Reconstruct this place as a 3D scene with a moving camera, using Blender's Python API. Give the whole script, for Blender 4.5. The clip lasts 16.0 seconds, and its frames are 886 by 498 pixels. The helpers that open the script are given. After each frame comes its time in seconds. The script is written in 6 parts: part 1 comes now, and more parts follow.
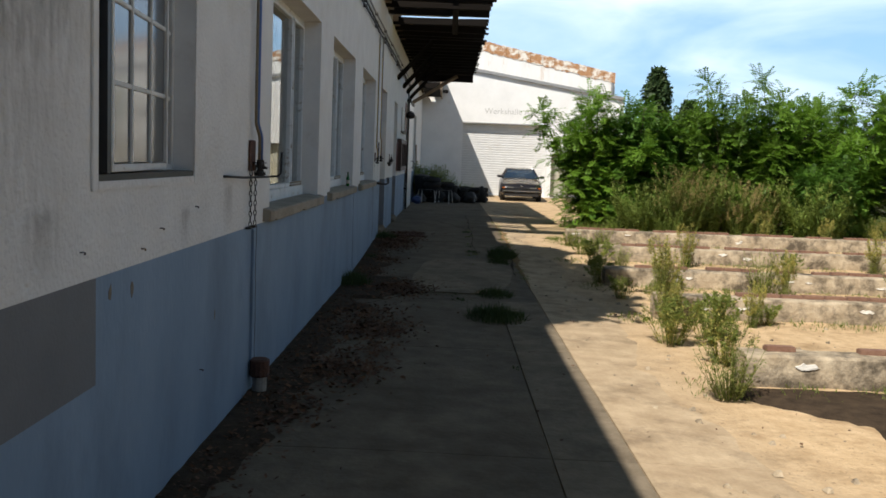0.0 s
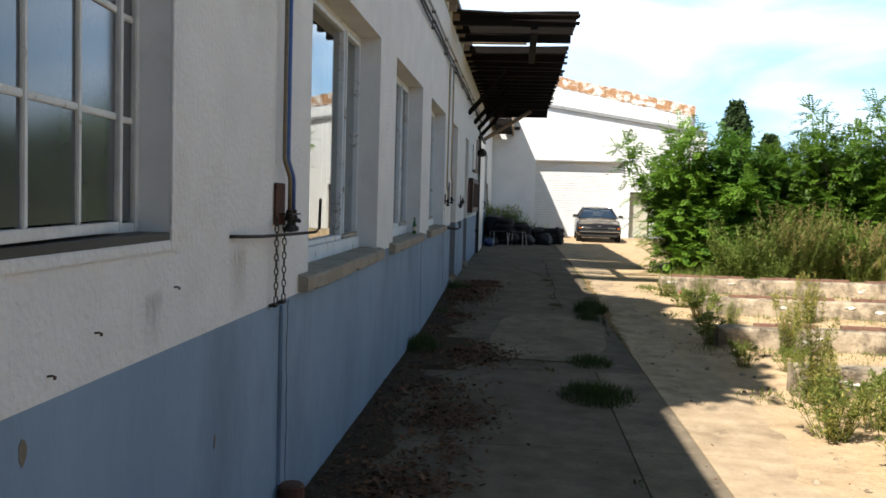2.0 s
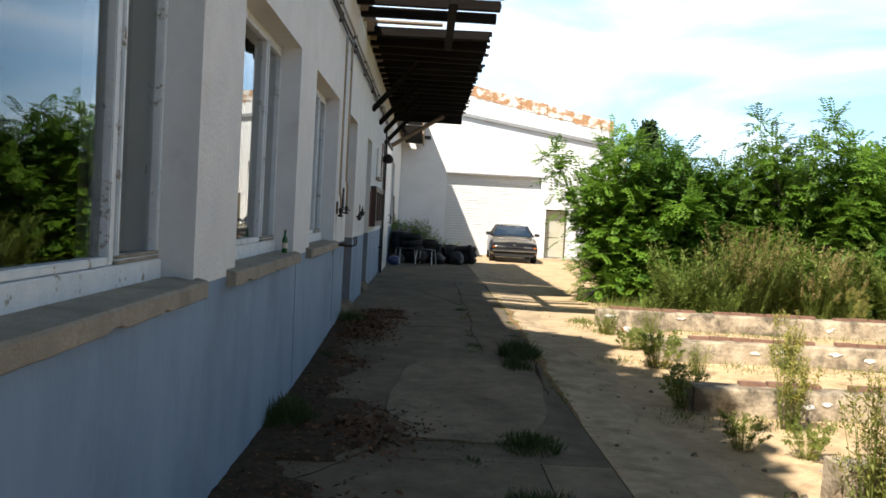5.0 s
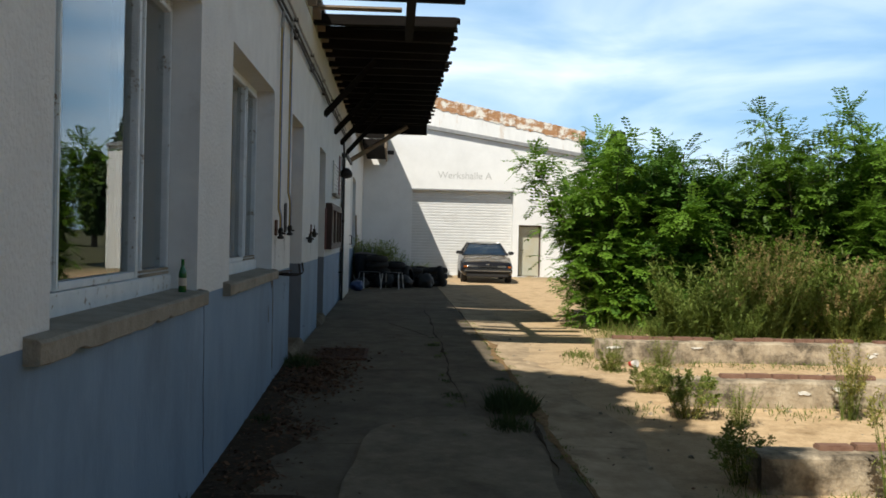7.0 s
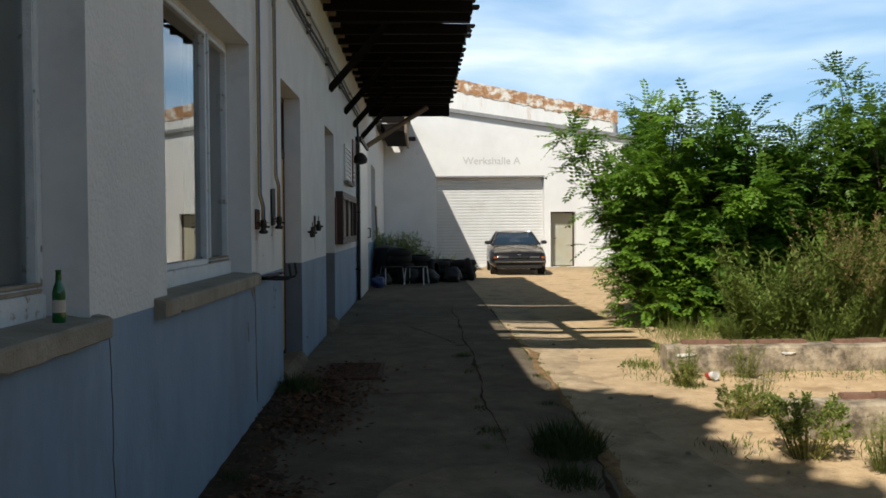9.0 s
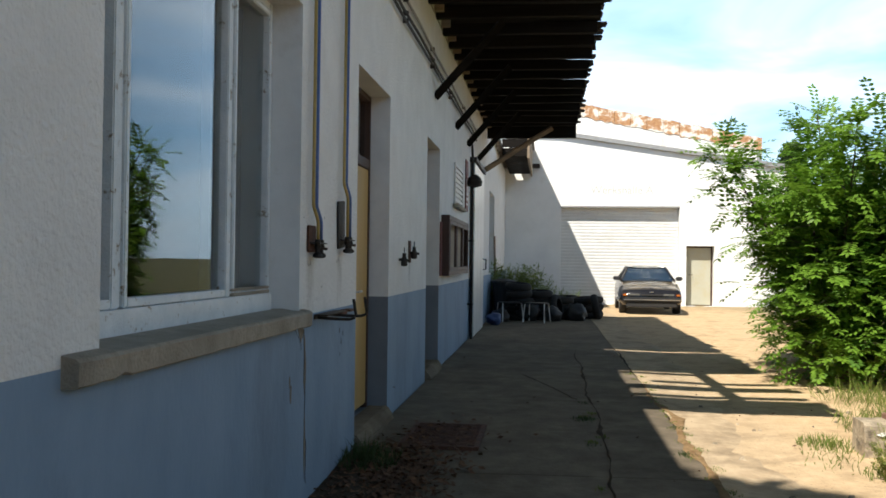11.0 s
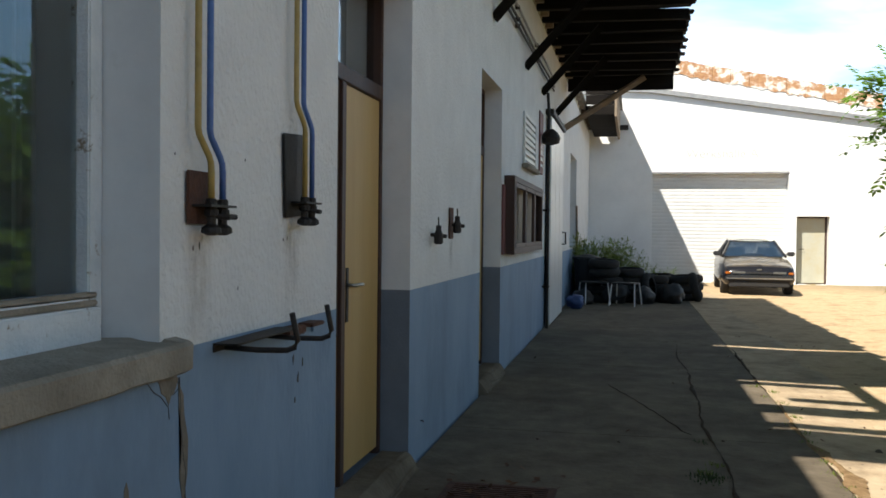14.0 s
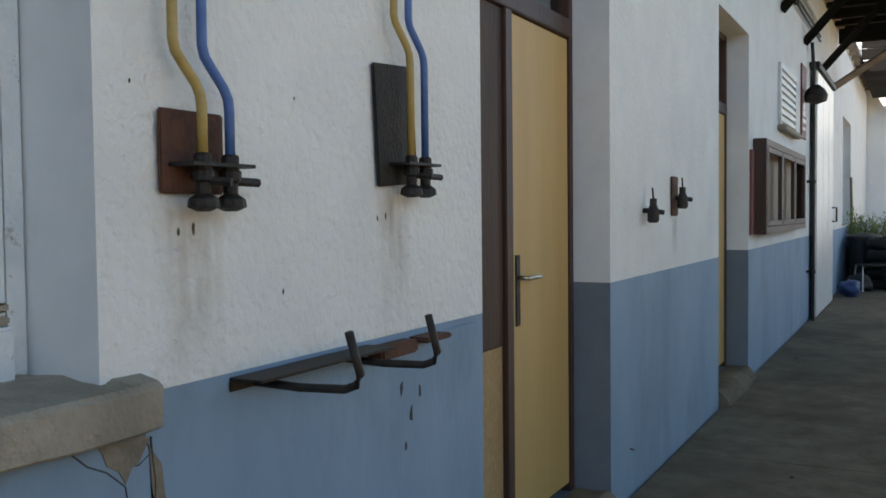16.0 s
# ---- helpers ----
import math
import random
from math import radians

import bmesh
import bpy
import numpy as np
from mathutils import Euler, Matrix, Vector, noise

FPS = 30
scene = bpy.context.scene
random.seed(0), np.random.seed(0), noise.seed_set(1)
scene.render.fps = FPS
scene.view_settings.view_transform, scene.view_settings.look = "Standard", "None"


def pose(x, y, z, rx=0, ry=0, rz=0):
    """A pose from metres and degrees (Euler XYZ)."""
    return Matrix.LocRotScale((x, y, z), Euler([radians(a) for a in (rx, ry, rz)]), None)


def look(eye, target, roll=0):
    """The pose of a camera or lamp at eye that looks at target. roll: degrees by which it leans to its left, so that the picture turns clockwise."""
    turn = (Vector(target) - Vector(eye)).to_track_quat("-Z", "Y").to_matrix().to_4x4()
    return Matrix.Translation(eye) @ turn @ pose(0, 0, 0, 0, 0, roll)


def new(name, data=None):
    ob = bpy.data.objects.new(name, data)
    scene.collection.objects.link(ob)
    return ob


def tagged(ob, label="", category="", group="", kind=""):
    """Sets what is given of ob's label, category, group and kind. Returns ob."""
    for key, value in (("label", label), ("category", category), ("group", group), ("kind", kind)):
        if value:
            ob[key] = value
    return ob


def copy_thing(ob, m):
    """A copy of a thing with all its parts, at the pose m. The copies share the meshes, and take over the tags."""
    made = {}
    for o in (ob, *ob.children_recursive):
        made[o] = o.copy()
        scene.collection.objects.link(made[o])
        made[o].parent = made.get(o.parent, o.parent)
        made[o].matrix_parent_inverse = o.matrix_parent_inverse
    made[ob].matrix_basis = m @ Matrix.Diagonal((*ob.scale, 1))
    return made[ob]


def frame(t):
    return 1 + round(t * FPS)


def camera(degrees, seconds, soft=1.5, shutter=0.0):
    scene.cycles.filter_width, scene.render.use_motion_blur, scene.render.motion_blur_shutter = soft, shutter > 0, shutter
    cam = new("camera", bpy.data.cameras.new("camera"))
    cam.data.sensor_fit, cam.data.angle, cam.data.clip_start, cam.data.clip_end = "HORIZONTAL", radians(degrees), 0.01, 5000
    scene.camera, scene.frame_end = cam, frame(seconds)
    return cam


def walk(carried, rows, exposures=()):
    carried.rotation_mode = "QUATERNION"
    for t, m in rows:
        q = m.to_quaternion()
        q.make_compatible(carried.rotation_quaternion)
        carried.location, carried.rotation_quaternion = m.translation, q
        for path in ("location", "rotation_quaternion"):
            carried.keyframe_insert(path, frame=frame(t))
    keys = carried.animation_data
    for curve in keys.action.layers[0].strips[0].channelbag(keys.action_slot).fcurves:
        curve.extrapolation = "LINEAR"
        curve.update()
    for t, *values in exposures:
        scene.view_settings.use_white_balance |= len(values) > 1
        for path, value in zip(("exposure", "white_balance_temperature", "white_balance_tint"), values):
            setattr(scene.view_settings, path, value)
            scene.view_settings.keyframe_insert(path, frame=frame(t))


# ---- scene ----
cam = camera(52.0, 16.0, 1.65)

PATH = [
    (0, (1.306, -0.764, 1.481), (1.299, 1.227, 1.286), 2.3),
    (0.5, (1.197, -0.326, 1.512), (1.14, 1.667, 1.361), 1.0),
    (1, (1.197, 0.066, 1.503), (0.999, 2.05, 1.345), -1.8),
    (1.5, (1.178, 0.519, 1.484), (0.929, 2.498, 1.342), 1.9),
    (2, (1.135, 0.983, 1.517), (0.974, 2.973, 1.402), 1.6),
    (2.5, (1.145, 1.477, 1.516), (0.903, 3.461, 1.449), 2.4),
    (3, (1.093, 1.962, 1.502), (0.888, 3.951, 1.461), 2.9),
    (3.5, (1.059, 2.48, 1.475), (0.88, 4.472, 1.453), 2.3),
    (4, (1.067, 2.964, 1.464), (0.952, 4.961, 1.426), 3.6),
    (4.5, (1.069, 3.407, 1.464), (1.087, 5.406, 1.387), 2.6),
    (5, (1.099, 3.934, 1.454), (1.14, 5.933, 1.381), 3.1),
    (7.3, (1.155, 6.435, 1.424), (1.27, 8.432, 1.42), 1.3),
    (7.5, (1.159, 6.635, 1.405), (1.285, 8.631, 1.421), 2.2),
    (8, (1.164, 7.085, 1.422), (1.374, 9.074, 1.434), 0.6),
    (8.5, (1.245, 7.591, 1.42), (1.346, 9.588, 1.389), -0.3),
    (9, (1.251, 8.091, 1.414), (1.301, 10.09, 1.366), -0.4),
    (9.5, (1.339, 8.523, 1.405), (1.164, 10.515, 1.39), -0.1),
    (9.7, (1.378, 8.702, 1.385), (1.165, 10.691, 1.374), 0.9),
    (11.8, (1.336, 10.705, 1.367), (1.075, 12.688, 1.406), -0.2),
    (12, (1.346, 10.873, 1.389), (1.038, 12.849, 1.384), 0.2),
    (12.5, (1.322, 11.297, 1.361), (1.084, 13.283, 1.346), 1.3),
    (13, (1.263, 11.777, 1.362), (1.002, 13.759, 1.286), 0.0),
    (13.5, (1.282, 12.212, 1.377), (0.92, 14.176, 1.288), 1.2),
    (14, (1.252, 12.595, 1.39), (0.846, 14.553, 1.352), 0.6),
    (14.5, (1.295, 12.943, 1.361), (0.698, 14.848, 1.246), -0.1),
    (15, (1.271, 13.278, 1.351), (0.591, 15.152, 1.195), 0.8),
    (15.5, (1.218, 13.533, 1.37), (0.472, 15.385, 1.253), 0.4),
    (16, (1.217, 13.776, 1.362), (0.289, 15.546, 1.286), -0.6),
]
walk(cam, [(t, look(eye, target, roll)) for t, eye, target, roll in PATH],
     [(0, 0.22, 6400, 12), (1, 0.50, 6350, 12), (2, 0.76, 6350, 12), (3.5, 0.93, 6350, 12), (5.2, 0.83, 6500, 12), (7.3, 0.08, 6400, 9), (9, 0.05, 6400, 10), (9.7, 0.37, 6420, 10), (11.8, 0.68, 6420, 10), (13, 0.68, 6370, 10), (14.5, 1.00, 6370, 10), (15, 1.37, 6370, 10), (16, 1.54, 6370, 11)])
# ---- world, sun ----
SUN = Vector((0.47, 0.74, -1.0)).normalized()      # the way the sunlight travels
world = bpy.data.worlds.new("world")
scene.world = world
world.use_nodes = True
wn, wl = world.node_tree.nodes, world.node_tree.links
sky = wn.new("ShaderNodeTexSky")
sky.sky_type, sky.sun_disc = 'NISHITA', False
sky.sun_elevation = math.asin(-SUN.z)
sky.sun_rotation = math.atan2(-SUN.x, -SUN.y)
sky.air_density, sky.dust_density = 1.0, 0.6
coord = wn.new("ShaderNodeTexCoord")
squash = wn.new("ShaderNodeMapping")
squash.inputs["Scale"].default_value = (1.6, 1.6, 6.5)
cloud = wn.new("ShaderNodeTexNoise")
cloud.inputs["Scale"].default_value, cloud.inputs["Detail"].default_value = 1.5, 6
cloud.inputs["Distortion"].default_value = 0.5
ramp = wn.new("ShaderNodeValToRGB")
ramp.color_ramp.elements[0].position, ramp.color_ramp.elements[1].position = 0.42, 0.72
ramp.color_ramp.elements[0].color, ramp.color_ramp.elements[1].color = (0.45, 0.45, 0.45, 1), (0.85, 0.85, 0.85, 1)
blend = wn.new("ShaderNodeMixRGB")
tone = wn.new("ShaderNodeValToRGB")
tone.color_ramp.elements[0].position, tone.color_ramp.elements[1].position = 0.4, 0.7
tone.color_ramp.elements[0].color, tone.color_ramp.elements[1].color = (0.33, 0.64, 1.0, 1), (0.86, 0.93, 1.0, 1)
bright = wn.new("ShaderNodeMixRGB")
bright.blend_type = 'MULTIPLY'
bright.inputs[0].default_value, bright.inputs[2].default_value = 1.0, (20, 20, 20, 1)
wl.new(coord.outputs["Generated"], squash.inputs[0])
wl.new(squash.outputs[0], cloud.inputs["Vector"])
wl.new(cloud.outputs["Fac"], ramp.inputs[0])
wl.new(cloud.outputs["Fac"], tone.inputs[0])
wl.new(tone.outputs[0], bright.inputs[1])
wl.new(bright.outputs[0], blend.inputs[2])
wl.new(ramp.outputs[0], blend.inputs[0])
wl.new(sky.outputs[0], blend.inputs[1])
# haze brightens the sky towards the horizon
height = wn.new("ShaderNodeSeparateXYZ")
wl.new(coord.outputs["Generated"], height.inputs[0])
haze = wn.new("ShaderNodeMapRange")
haze.interpolation_type = 'SMOOTHSTEP'
haze.inputs["From Min"].default_value, haze.inputs["From Max"].default_value = 0.2, 0.62
haze.inputs["To Min"].default_value, haze.inputs["To Max"].default_value = 1.0, 0.13
wl.new(height.outputs["Z"], haze.inputs[0])
fade = wn.new("ShaderNodeVectorMath")
fade.operation = 'SCALE'
wl.new(blend.outputs[0], fade.inputs[0])
wl.new(haze.outputs[0], fade.inputs["Scale"])
wl.new(fade.outputs[0], wn["Background"].inputs[0])
wn["Background"].inputs[1].default_value = 0.07
sun = new("sun", bpy.data.lights.new("sun", 'SUN'))
sun.data.energy, sun.data.angle, sun.data.color = 5.0, radians(0.53), (1.0, 0.935, 0.83)
sun.matrix_world = look((0, 0, 30), Vector((0, 0, 30)) + SUN)


# ---- materials ----
def mat(name, c1, c2=None, scale=6.0, rough=0.8, metal=0.0, bump=0.0, bscale=60.0, stain=None, stain_at=(0.55, 0.75), stain_scale=1.2,
        objvar=0.0, trans=0.0, stretch=(1, 1, 1), spec=0.5):
    """A surface: two tones by noise, stains of a third tone, and a fine relief. World-size coordinates."""
    m = bpy.data.materials.new(name)
    m.use_nodes = True
    n, l = m.node_tree.nodes, m.node_tree.links
    b = n["Principled BSDF"]
    b.inputs["Roughness"].default_value, b.inputs["Metallic"].default_value = rough, metal
    b.inputs["Specular IOR Level"].default_value = spec
    geo = n.new("ShaderNodeNewGeometry")
    mp = n.new("ShaderNodeMapping")
    mp.inputs["Scale"].default_value = stretch
    l.new(geo.outputs["Position"], mp.inputs[0])
    no = n.new("ShaderNodeTexNoise")
    no.inputs["Scale"].default_value, no.inputs["Detail"].default_value = scale, 8
    no.inputs["Roughness"].default_value = 0.65
    l.new(mp.outputs[0], no.inputs["Vector"])
    r = n.new("ShaderNodeValToRGB")
    r.color_ramp.elements[0].position, r.color_ramp.elements[1].position = 0.3, 0.7
    r.color_ramp.elements[0].color, r.color_ramp.elements[1].color = (*c1, 1), (*(c2 or c1), 1)
    l.new(no.outputs["Fac"], r.inputs[0])
    out = r.outputs[0]
    if stain:
        ns = n.new("ShaderNodeTexNoise")
        ns.inputs["Scale"].default_value, ns.inputs["Detail"].default_value = stain_scale, 9
        ns.inputs["Roughness"].default_value = 0.7
        l.new(mp.outputs[0], ns.inputs["Vector"])
        rs = n.new("ShaderNodeValToRGB")
        rs.color_ramp.elements[0].position, rs.color_ramp.elements[1].position = stain_at
        l.new(ns.outputs["Fac"], rs.inputs[0])
        mx = n.new("ShaderNodeMixRGB")
        mx.inputs[2].default_value = (*stain, 1)
        l.new(rs.outputs[0], mx.inputs[0])
        l.new(out, mx.inputs[1])
        out = mx.outputs[0]
    if objvar:
        oi = n.new("ShaderNodeObjectInfo")
        gi = n.new("ShaderNodeMath")
        gi.operation = 'ADD'
        l.new(oi.outputs["Random"], gi.inputs[0])
        l.new(geo.outputs["Random Per Island"], gi.inputs[1])
        mr = n.new("ShaderNodeMapRange")
        mr.inputs["From Max"].default_value = 2.0
        mr.inputs["To Min"].default_value, mr.inputs["To Max"].default_value = 1 - objvar, 1 + objvar
        l.new(gi.outputs[0], mr.inputs[0])
        hs = n.new("ShaderNodeHueSaturation")
        l.new(mr.outputs[0], hs.inputs["Value"])
        l.new(out, hs.inputs["Color"])
        out = hs.outputs[0]
    l.new(out, b.inputs["Base Color"])
    if bump:
        nb = n.new("ShaderNodeTexNoise")
        nb.inputs["Scale"].default_value, nb.inputs["Detail"].default_value = bscale, 5
        l.new(mp.outputs[0], nb.inputs["Vector"])
        bp = n.new("ShaderNodeBump")
        bp.inputs["Strength"].default_value, bp.inputs["Distance"].default_value = bump, 0.012
        l.new(nb.outputs["Fac"], bp.inputs["Height"])
        l.new(bp.outputs[0], b.inputs["Normal"])
    if trans:
        tr = n.new("ShaderNodeBsdfTranslucent")
        l.new(out, tr.inputs[0])
        ms = n.new("ShaderNodeMixShader")
        ms.inputs[0].default_value = trans
        l.new(b.outputs[0], ms.inputs[1])
        l.new(tr.outputs[0], ms.inputs[2])
        l.new(ms.outputs[0], n["Material Output"].inputs[0])
    return m


WHITE = mat("stucco_white", (0.63, 0.635, 0.625), (0.73, 0.735, 0.72), 2.5, 0.9, bump=1.0, bscale=38, stain=(0.54, 0.51, 0.45), stain_at=(0.56, 0.85), stain_scale=0.9)
BLUE = mat("paint_blue", (0.165, 0.247, 0.35), (0.22, 0.31, 0.42), 2.0, 0.75, bump=0.3, bscale=38, stain=(0.13, 0.18, 0.245), stain_at=(0.5, 0.75), stain_scale=1.1, stretch=(1, 1, 0.45))
SMOOTHW = mat("smooth_render", (0.62, 0.63, 0.63), (0.74, 0.75, 0.74), 3, 0.85, bump=0.12, bscale=12, stain=(0.48, 0.46, 0.42), stain_at=(0.58, 0.85), stain_scale=2.2)
JAMB = mat("jamb_grey_blue", (0.13, 0.155, 0.19), (0.18, 0.205, 0.24), 3.0, 0.8, bump=0.2)
GREYPAINT = mat("paint_grey", (0.13, 0.14, 0.15), (0.16, 0.17, 0.18), 3.0, 0.8, bump=0.2)
HALLWHITE = mat("hall_white", (0.72, 0.72, 0.7), (0.82, 0.82, 0.8), 1.2, 0.85, bump=0.2, bscale=30, stain=(0.6, 0.58, 0.52), stain_at=(0.6, 0.85))
PLASTER = mat("bare_plaster", (0.13, 0.11, 0.085), (0.23, 0.2, 0.155), 14, 0.95, bump=0.7, bscale=50)
CONC = mat("concrete_sill", (0.24, 0.21, 0.165), (0.36, 0.32, 0.255), 16, 0.9, bump=0.6, bscale=80, stain=(0.14, 0.12, 0.09), stain_at=(0.5, 0.75), stain_scale=4)
STEPC = mat("concrete_old", (0.31, 0.245, 0.16), (0.55, 0.46, 0.33), 7, 0.95, bump=0.9, bscale=35, stain=(0.1, 0.08, 0.055), stain_at=(0.45, 0.62), stain_scale=3.2)
LIME = mat("flaking_limewash", (0.68, 0.66, 0.6), (0.78, 0.76, 0.7), 8, 0.9, bump=0.4, bscale=50)
BRICKRED = mat("red_brick_edge", (0.18, 0.09, 0.06), (0.28, 0.165, 0.11), 12, 0.9, bump=0.6, bscale=60)
FRAMEW = mat("window_paint", (0.55, 0.61, 0.64), (0.7, 0.74, 0.76), 9, 0.6, bump=0.3, bscale=90, stain=(0.24, 0.2, 0.15), stain_at=(0.59, 0.65), stain_scale=14)
FRAMES = mat("steel_window_paint", (0.52, 0.53, 0.52), (0.66, 0.67, 0.65), 12, 0.6, bump=0.3, bscale=120, stain=(0.2, 0.13, 0.09), stain_at=(0.62, 0.7), stain_scale=18)
DARKFRAME = mat("dark_frame", (0.04, 0.02, 0.014), (0.075, 0.036, 0.023), 20, 0.6, bump=0.2, stretch=(1, 1, 0.1))
DOORY = mat("door_yellow", (0.43, 0.28, 0.095), (0.5, 0.335, 0.125), 5, 0.6, bump=0.1, bscale=30, stain=(0.3, 0.2, 0.08), stain_at=(0.6, 0.8), stain_scale=3, stretch=(1, 1, 0.15))
OSB = mat("chipboard", (0.3, 0.19, 0.08), (0.42, 0.28, 0.13), 40, 0.8, bump=0.4, bscale=60)
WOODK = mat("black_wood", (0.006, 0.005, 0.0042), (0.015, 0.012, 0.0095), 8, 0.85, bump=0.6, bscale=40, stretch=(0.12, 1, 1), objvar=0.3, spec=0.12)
WOODL = mat("weathered_wood", (0.16, 0.12, 0.08), (0.3, 0.23, 0.16), 9, 0.85, bump=0.5, bscale=50, stretch=(0.12, 1, 1), objvar=0.2)
RUST = mat("rust", (0.055, 0.024, 0.015), (0.12, 0.05, 0.028), 14, 0.85, bump=0.5, bscale=70, stain=(0.04, 0.02, 0.014), stain_at=(0.5, 0.7), stain_scale=8)
IRON = mat("black_iron", (0.018, 0.016, 0.015), (0.045, 0.036, 0.03), 30, 0.6, metal=0.5, bump=0.3, bscale=120)
PIPEY = mat("pipe_yellow", (0.31, 0.21, 0.05), (0.4, 0.285, 0.09), 25, 0.5, bump=0.1)
PIPED = mat("pipe_worn_brown", (0.11, 0.085, 0.05), (0.19, 0.145, 0.08), 25, 0.5, bump=0.1)
PIPEB = mat("pipe_blue", (0.045, 0.1, 0.28), (0.07, 0.15, 0.36), 25, 0.45, bump=0.1)
PIPEG = mat("pipe_grey", (0.2, 0.19, 0.17), (0.33, 0.31, 0.28), 25, 0.55, bump=0.1)
CHROME = mat("dull_metal", (0.5, 0.48, 0.44), (0.6, 0.58, 0.54), 20, 0.35, metal=1.0)
SHEET = mat("white_sheet_metal", (0.7, 0.7, 0.68), (0.8, 0.8, 0.78), 4, 0.3, bump=0.05, stain=(0.4, 0.36, 0.3), stain_at=(0.55, 0.8), stain_scale=2)
SHUT = mat("roller_shutter", (0.62, 0.62, 0.6), (0.7, 0.7, 0.68), 3, 0.5, metal=0.1, stain=(0.5, 0.47, 0.42), stain_at=(0.58, 0.8))
BEIGEDOOR = mat("side_door", (0.38, 0.37, 0.29), (0.46, 0.45, 0.36), 3, 0.6, stain=(0.36, 0.3, 0.17), stain_at=(0.5, 0.8), stain_scale=1.5)
FADED = mat("faded_lettering", (0.42, 0.42, 0.4), (0.62, 0.62, 0.6), 22, 0.9)
TRIM = mat("eave_flashing", (0.24, 0.24, 0.24), (0.36, 0.36, 0.35), 6, 0.5, metal=0.3)
REDSOIL = mat("reddish_soil", (0.15, 0.09, 0.042), (0.33, 0.22, 0.115), 16, 0.97, bump=0.9, bscale=40, spec=0.1)
RUSTWALL = mat("rust_streaked_white", (0.7, 0.69, 0.66), (0.78, 0.77, 0.74), 3, 0.85, stain=(0.55, 0.42, 0.3), stain_at=(0.57, 0.72), stain_scale=2.2, stretch=(1.6, 1, 0.35))
RUSTBAND = mat("rust_band", (0.3, 0.14, 0.06), (0.48, 0.27, 0.13), 9, 0.85, bump=0.4, stain=(0.72, 0.68, 0.6), stain_at=(0.47, 0.57), stain_scale=2.6, stretch=(1, 1, 1.4))
CORR = mat("roof_sheet", (0.2, 0.19, 0.18), (0.28, 0.27, 0.25), 4, 0.8, bump=0.3)
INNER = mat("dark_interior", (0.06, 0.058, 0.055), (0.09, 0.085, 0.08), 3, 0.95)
INNERK = mat("matte_black_cover", (0.012, 0.012, 0.012), (0.02, 0.02, 0.019), 9, 0.95, spec=0.1)
CURTAIN = mat("grey_curtain", (0.26, 0.26, 0.26), (0.38, 0.38, 0.37), 5, 0.95, stretch=(1, 6, 0.3))
CAR = mat("car_paint", (0.01, 0.01, 0.013), (0.016, 0.016, 0.019), 5, 0.18, spec=0.6)


def settle_dust(m, colour, most):
    """Dust lies on what faces up, in an uneven layer."""
    n, l = m.node_tree.nodes, m.node_tree.links
    b = n["Principled BSDF"]
    under = b.inputs["Base Color"].links[0].from_socket
    geo = n.new("ShaderNodeNewGeometry")
    sep = n.new("ShaderNodeSeparateXYZ")
    l.new(geo.outputs["Normal"], sep.inputs[0])
    up = n.new("ShaderNodeMapRange")
    up.inputs["From Min"].default_value, up.inputs["From Max"].default_value = 0.8, 0.99
    up.inputs["To Max"].default_value = most
    l.new(sep.outputs["Z"], up.inputs[0])
    no = n.new("ShaderNodeTexNoise")
    no.inputs["Scale"].default_value, no.inputs["Detail"].default_value = 3.0, 6
    l.new(geo.outputs["Position"], no.inputs["Vector"])
    patchy = n.new("ShaderNodeMapRange")
    patchy.inputs["From Min"].default_value, patchy.inputs["From Max"].default_value = 0.35, 0.6
    l.new(no.outputs["Fac"], patchy.inputs[0])
    both = n.new("ShaderNodeMath")
    both.operation = 'MULTIPLY'
    l.new(up.outputs[0], both.inputs[0])
    l.new(patchy.outputs[0], both.inputs[1])
    mx = n.new("ShaderNodeMixRGB")
    mx.inputs[2].default_value = (*colour, 1)
    l.new(both.outputs[0], mx.inputs[0])
    l.new(under, mx.inputs[1])
    l.new(mx.outputs[0], b.inputs["Base Color"])


settle_dust(CAR, (0.22, 0.18, 0.12), 0.7)
RUBBER = mat("rubber", (0.008, 0.008, 0.008), (0.017, 0.016, 0.015), 20, 0.85, bump=0.3)
PLASTK = mat("black_plastic", (0.015, 0.015, 0.016), (0.025, 0.025, 0.025), 20, 0.5)
ORANGE = mat("indicator_orange", (0.3, 0.08, 0.012), (0.38, 0.11, 0.018), 20, 0.2)
LAMPW = mat("headlamp", (0.09, 0.09, 0.085), (0.14, 0.14, 0.13), 20, 0.15)
PLASTW = mat("white_plastic", (0.6, 0.6, 0.58), (0.7, 0.7, 0.68), 8, 0.45)
BLUEBAG = mat("blue_plastic", (0.03, 0.055, 0.15), (0.06, 0.1, 0.24), 8, 0.35)
REDCUP = mat("red_printed_paper", (0.42, 0.04, 0.03), (0.5, 0.06, 0.045), 20, 0.6)
REDB = mat("red_brown_paint", (0.13, 0.035, 0.03), (0.17, 0.05, 0.04), 12, 0.6)
BEIGE = mat("notice_paper", (0.24, 0.19, 0.14), (0.34, 0.28, 0.21), 6, 0.9)
LEAF = mat("robinia_leaf", (0.095, 0.185, 0.016), (0.185, 0.335, 0.036), 3, 0.5, objvar=0.35, trans=0.45)
LEAFD = mat("shrub_leaf", (0.06, 0.14, 0.016), (0.115, 0.24, 0.03), 3, 0.55, objvar=0.35, trans=0.4)
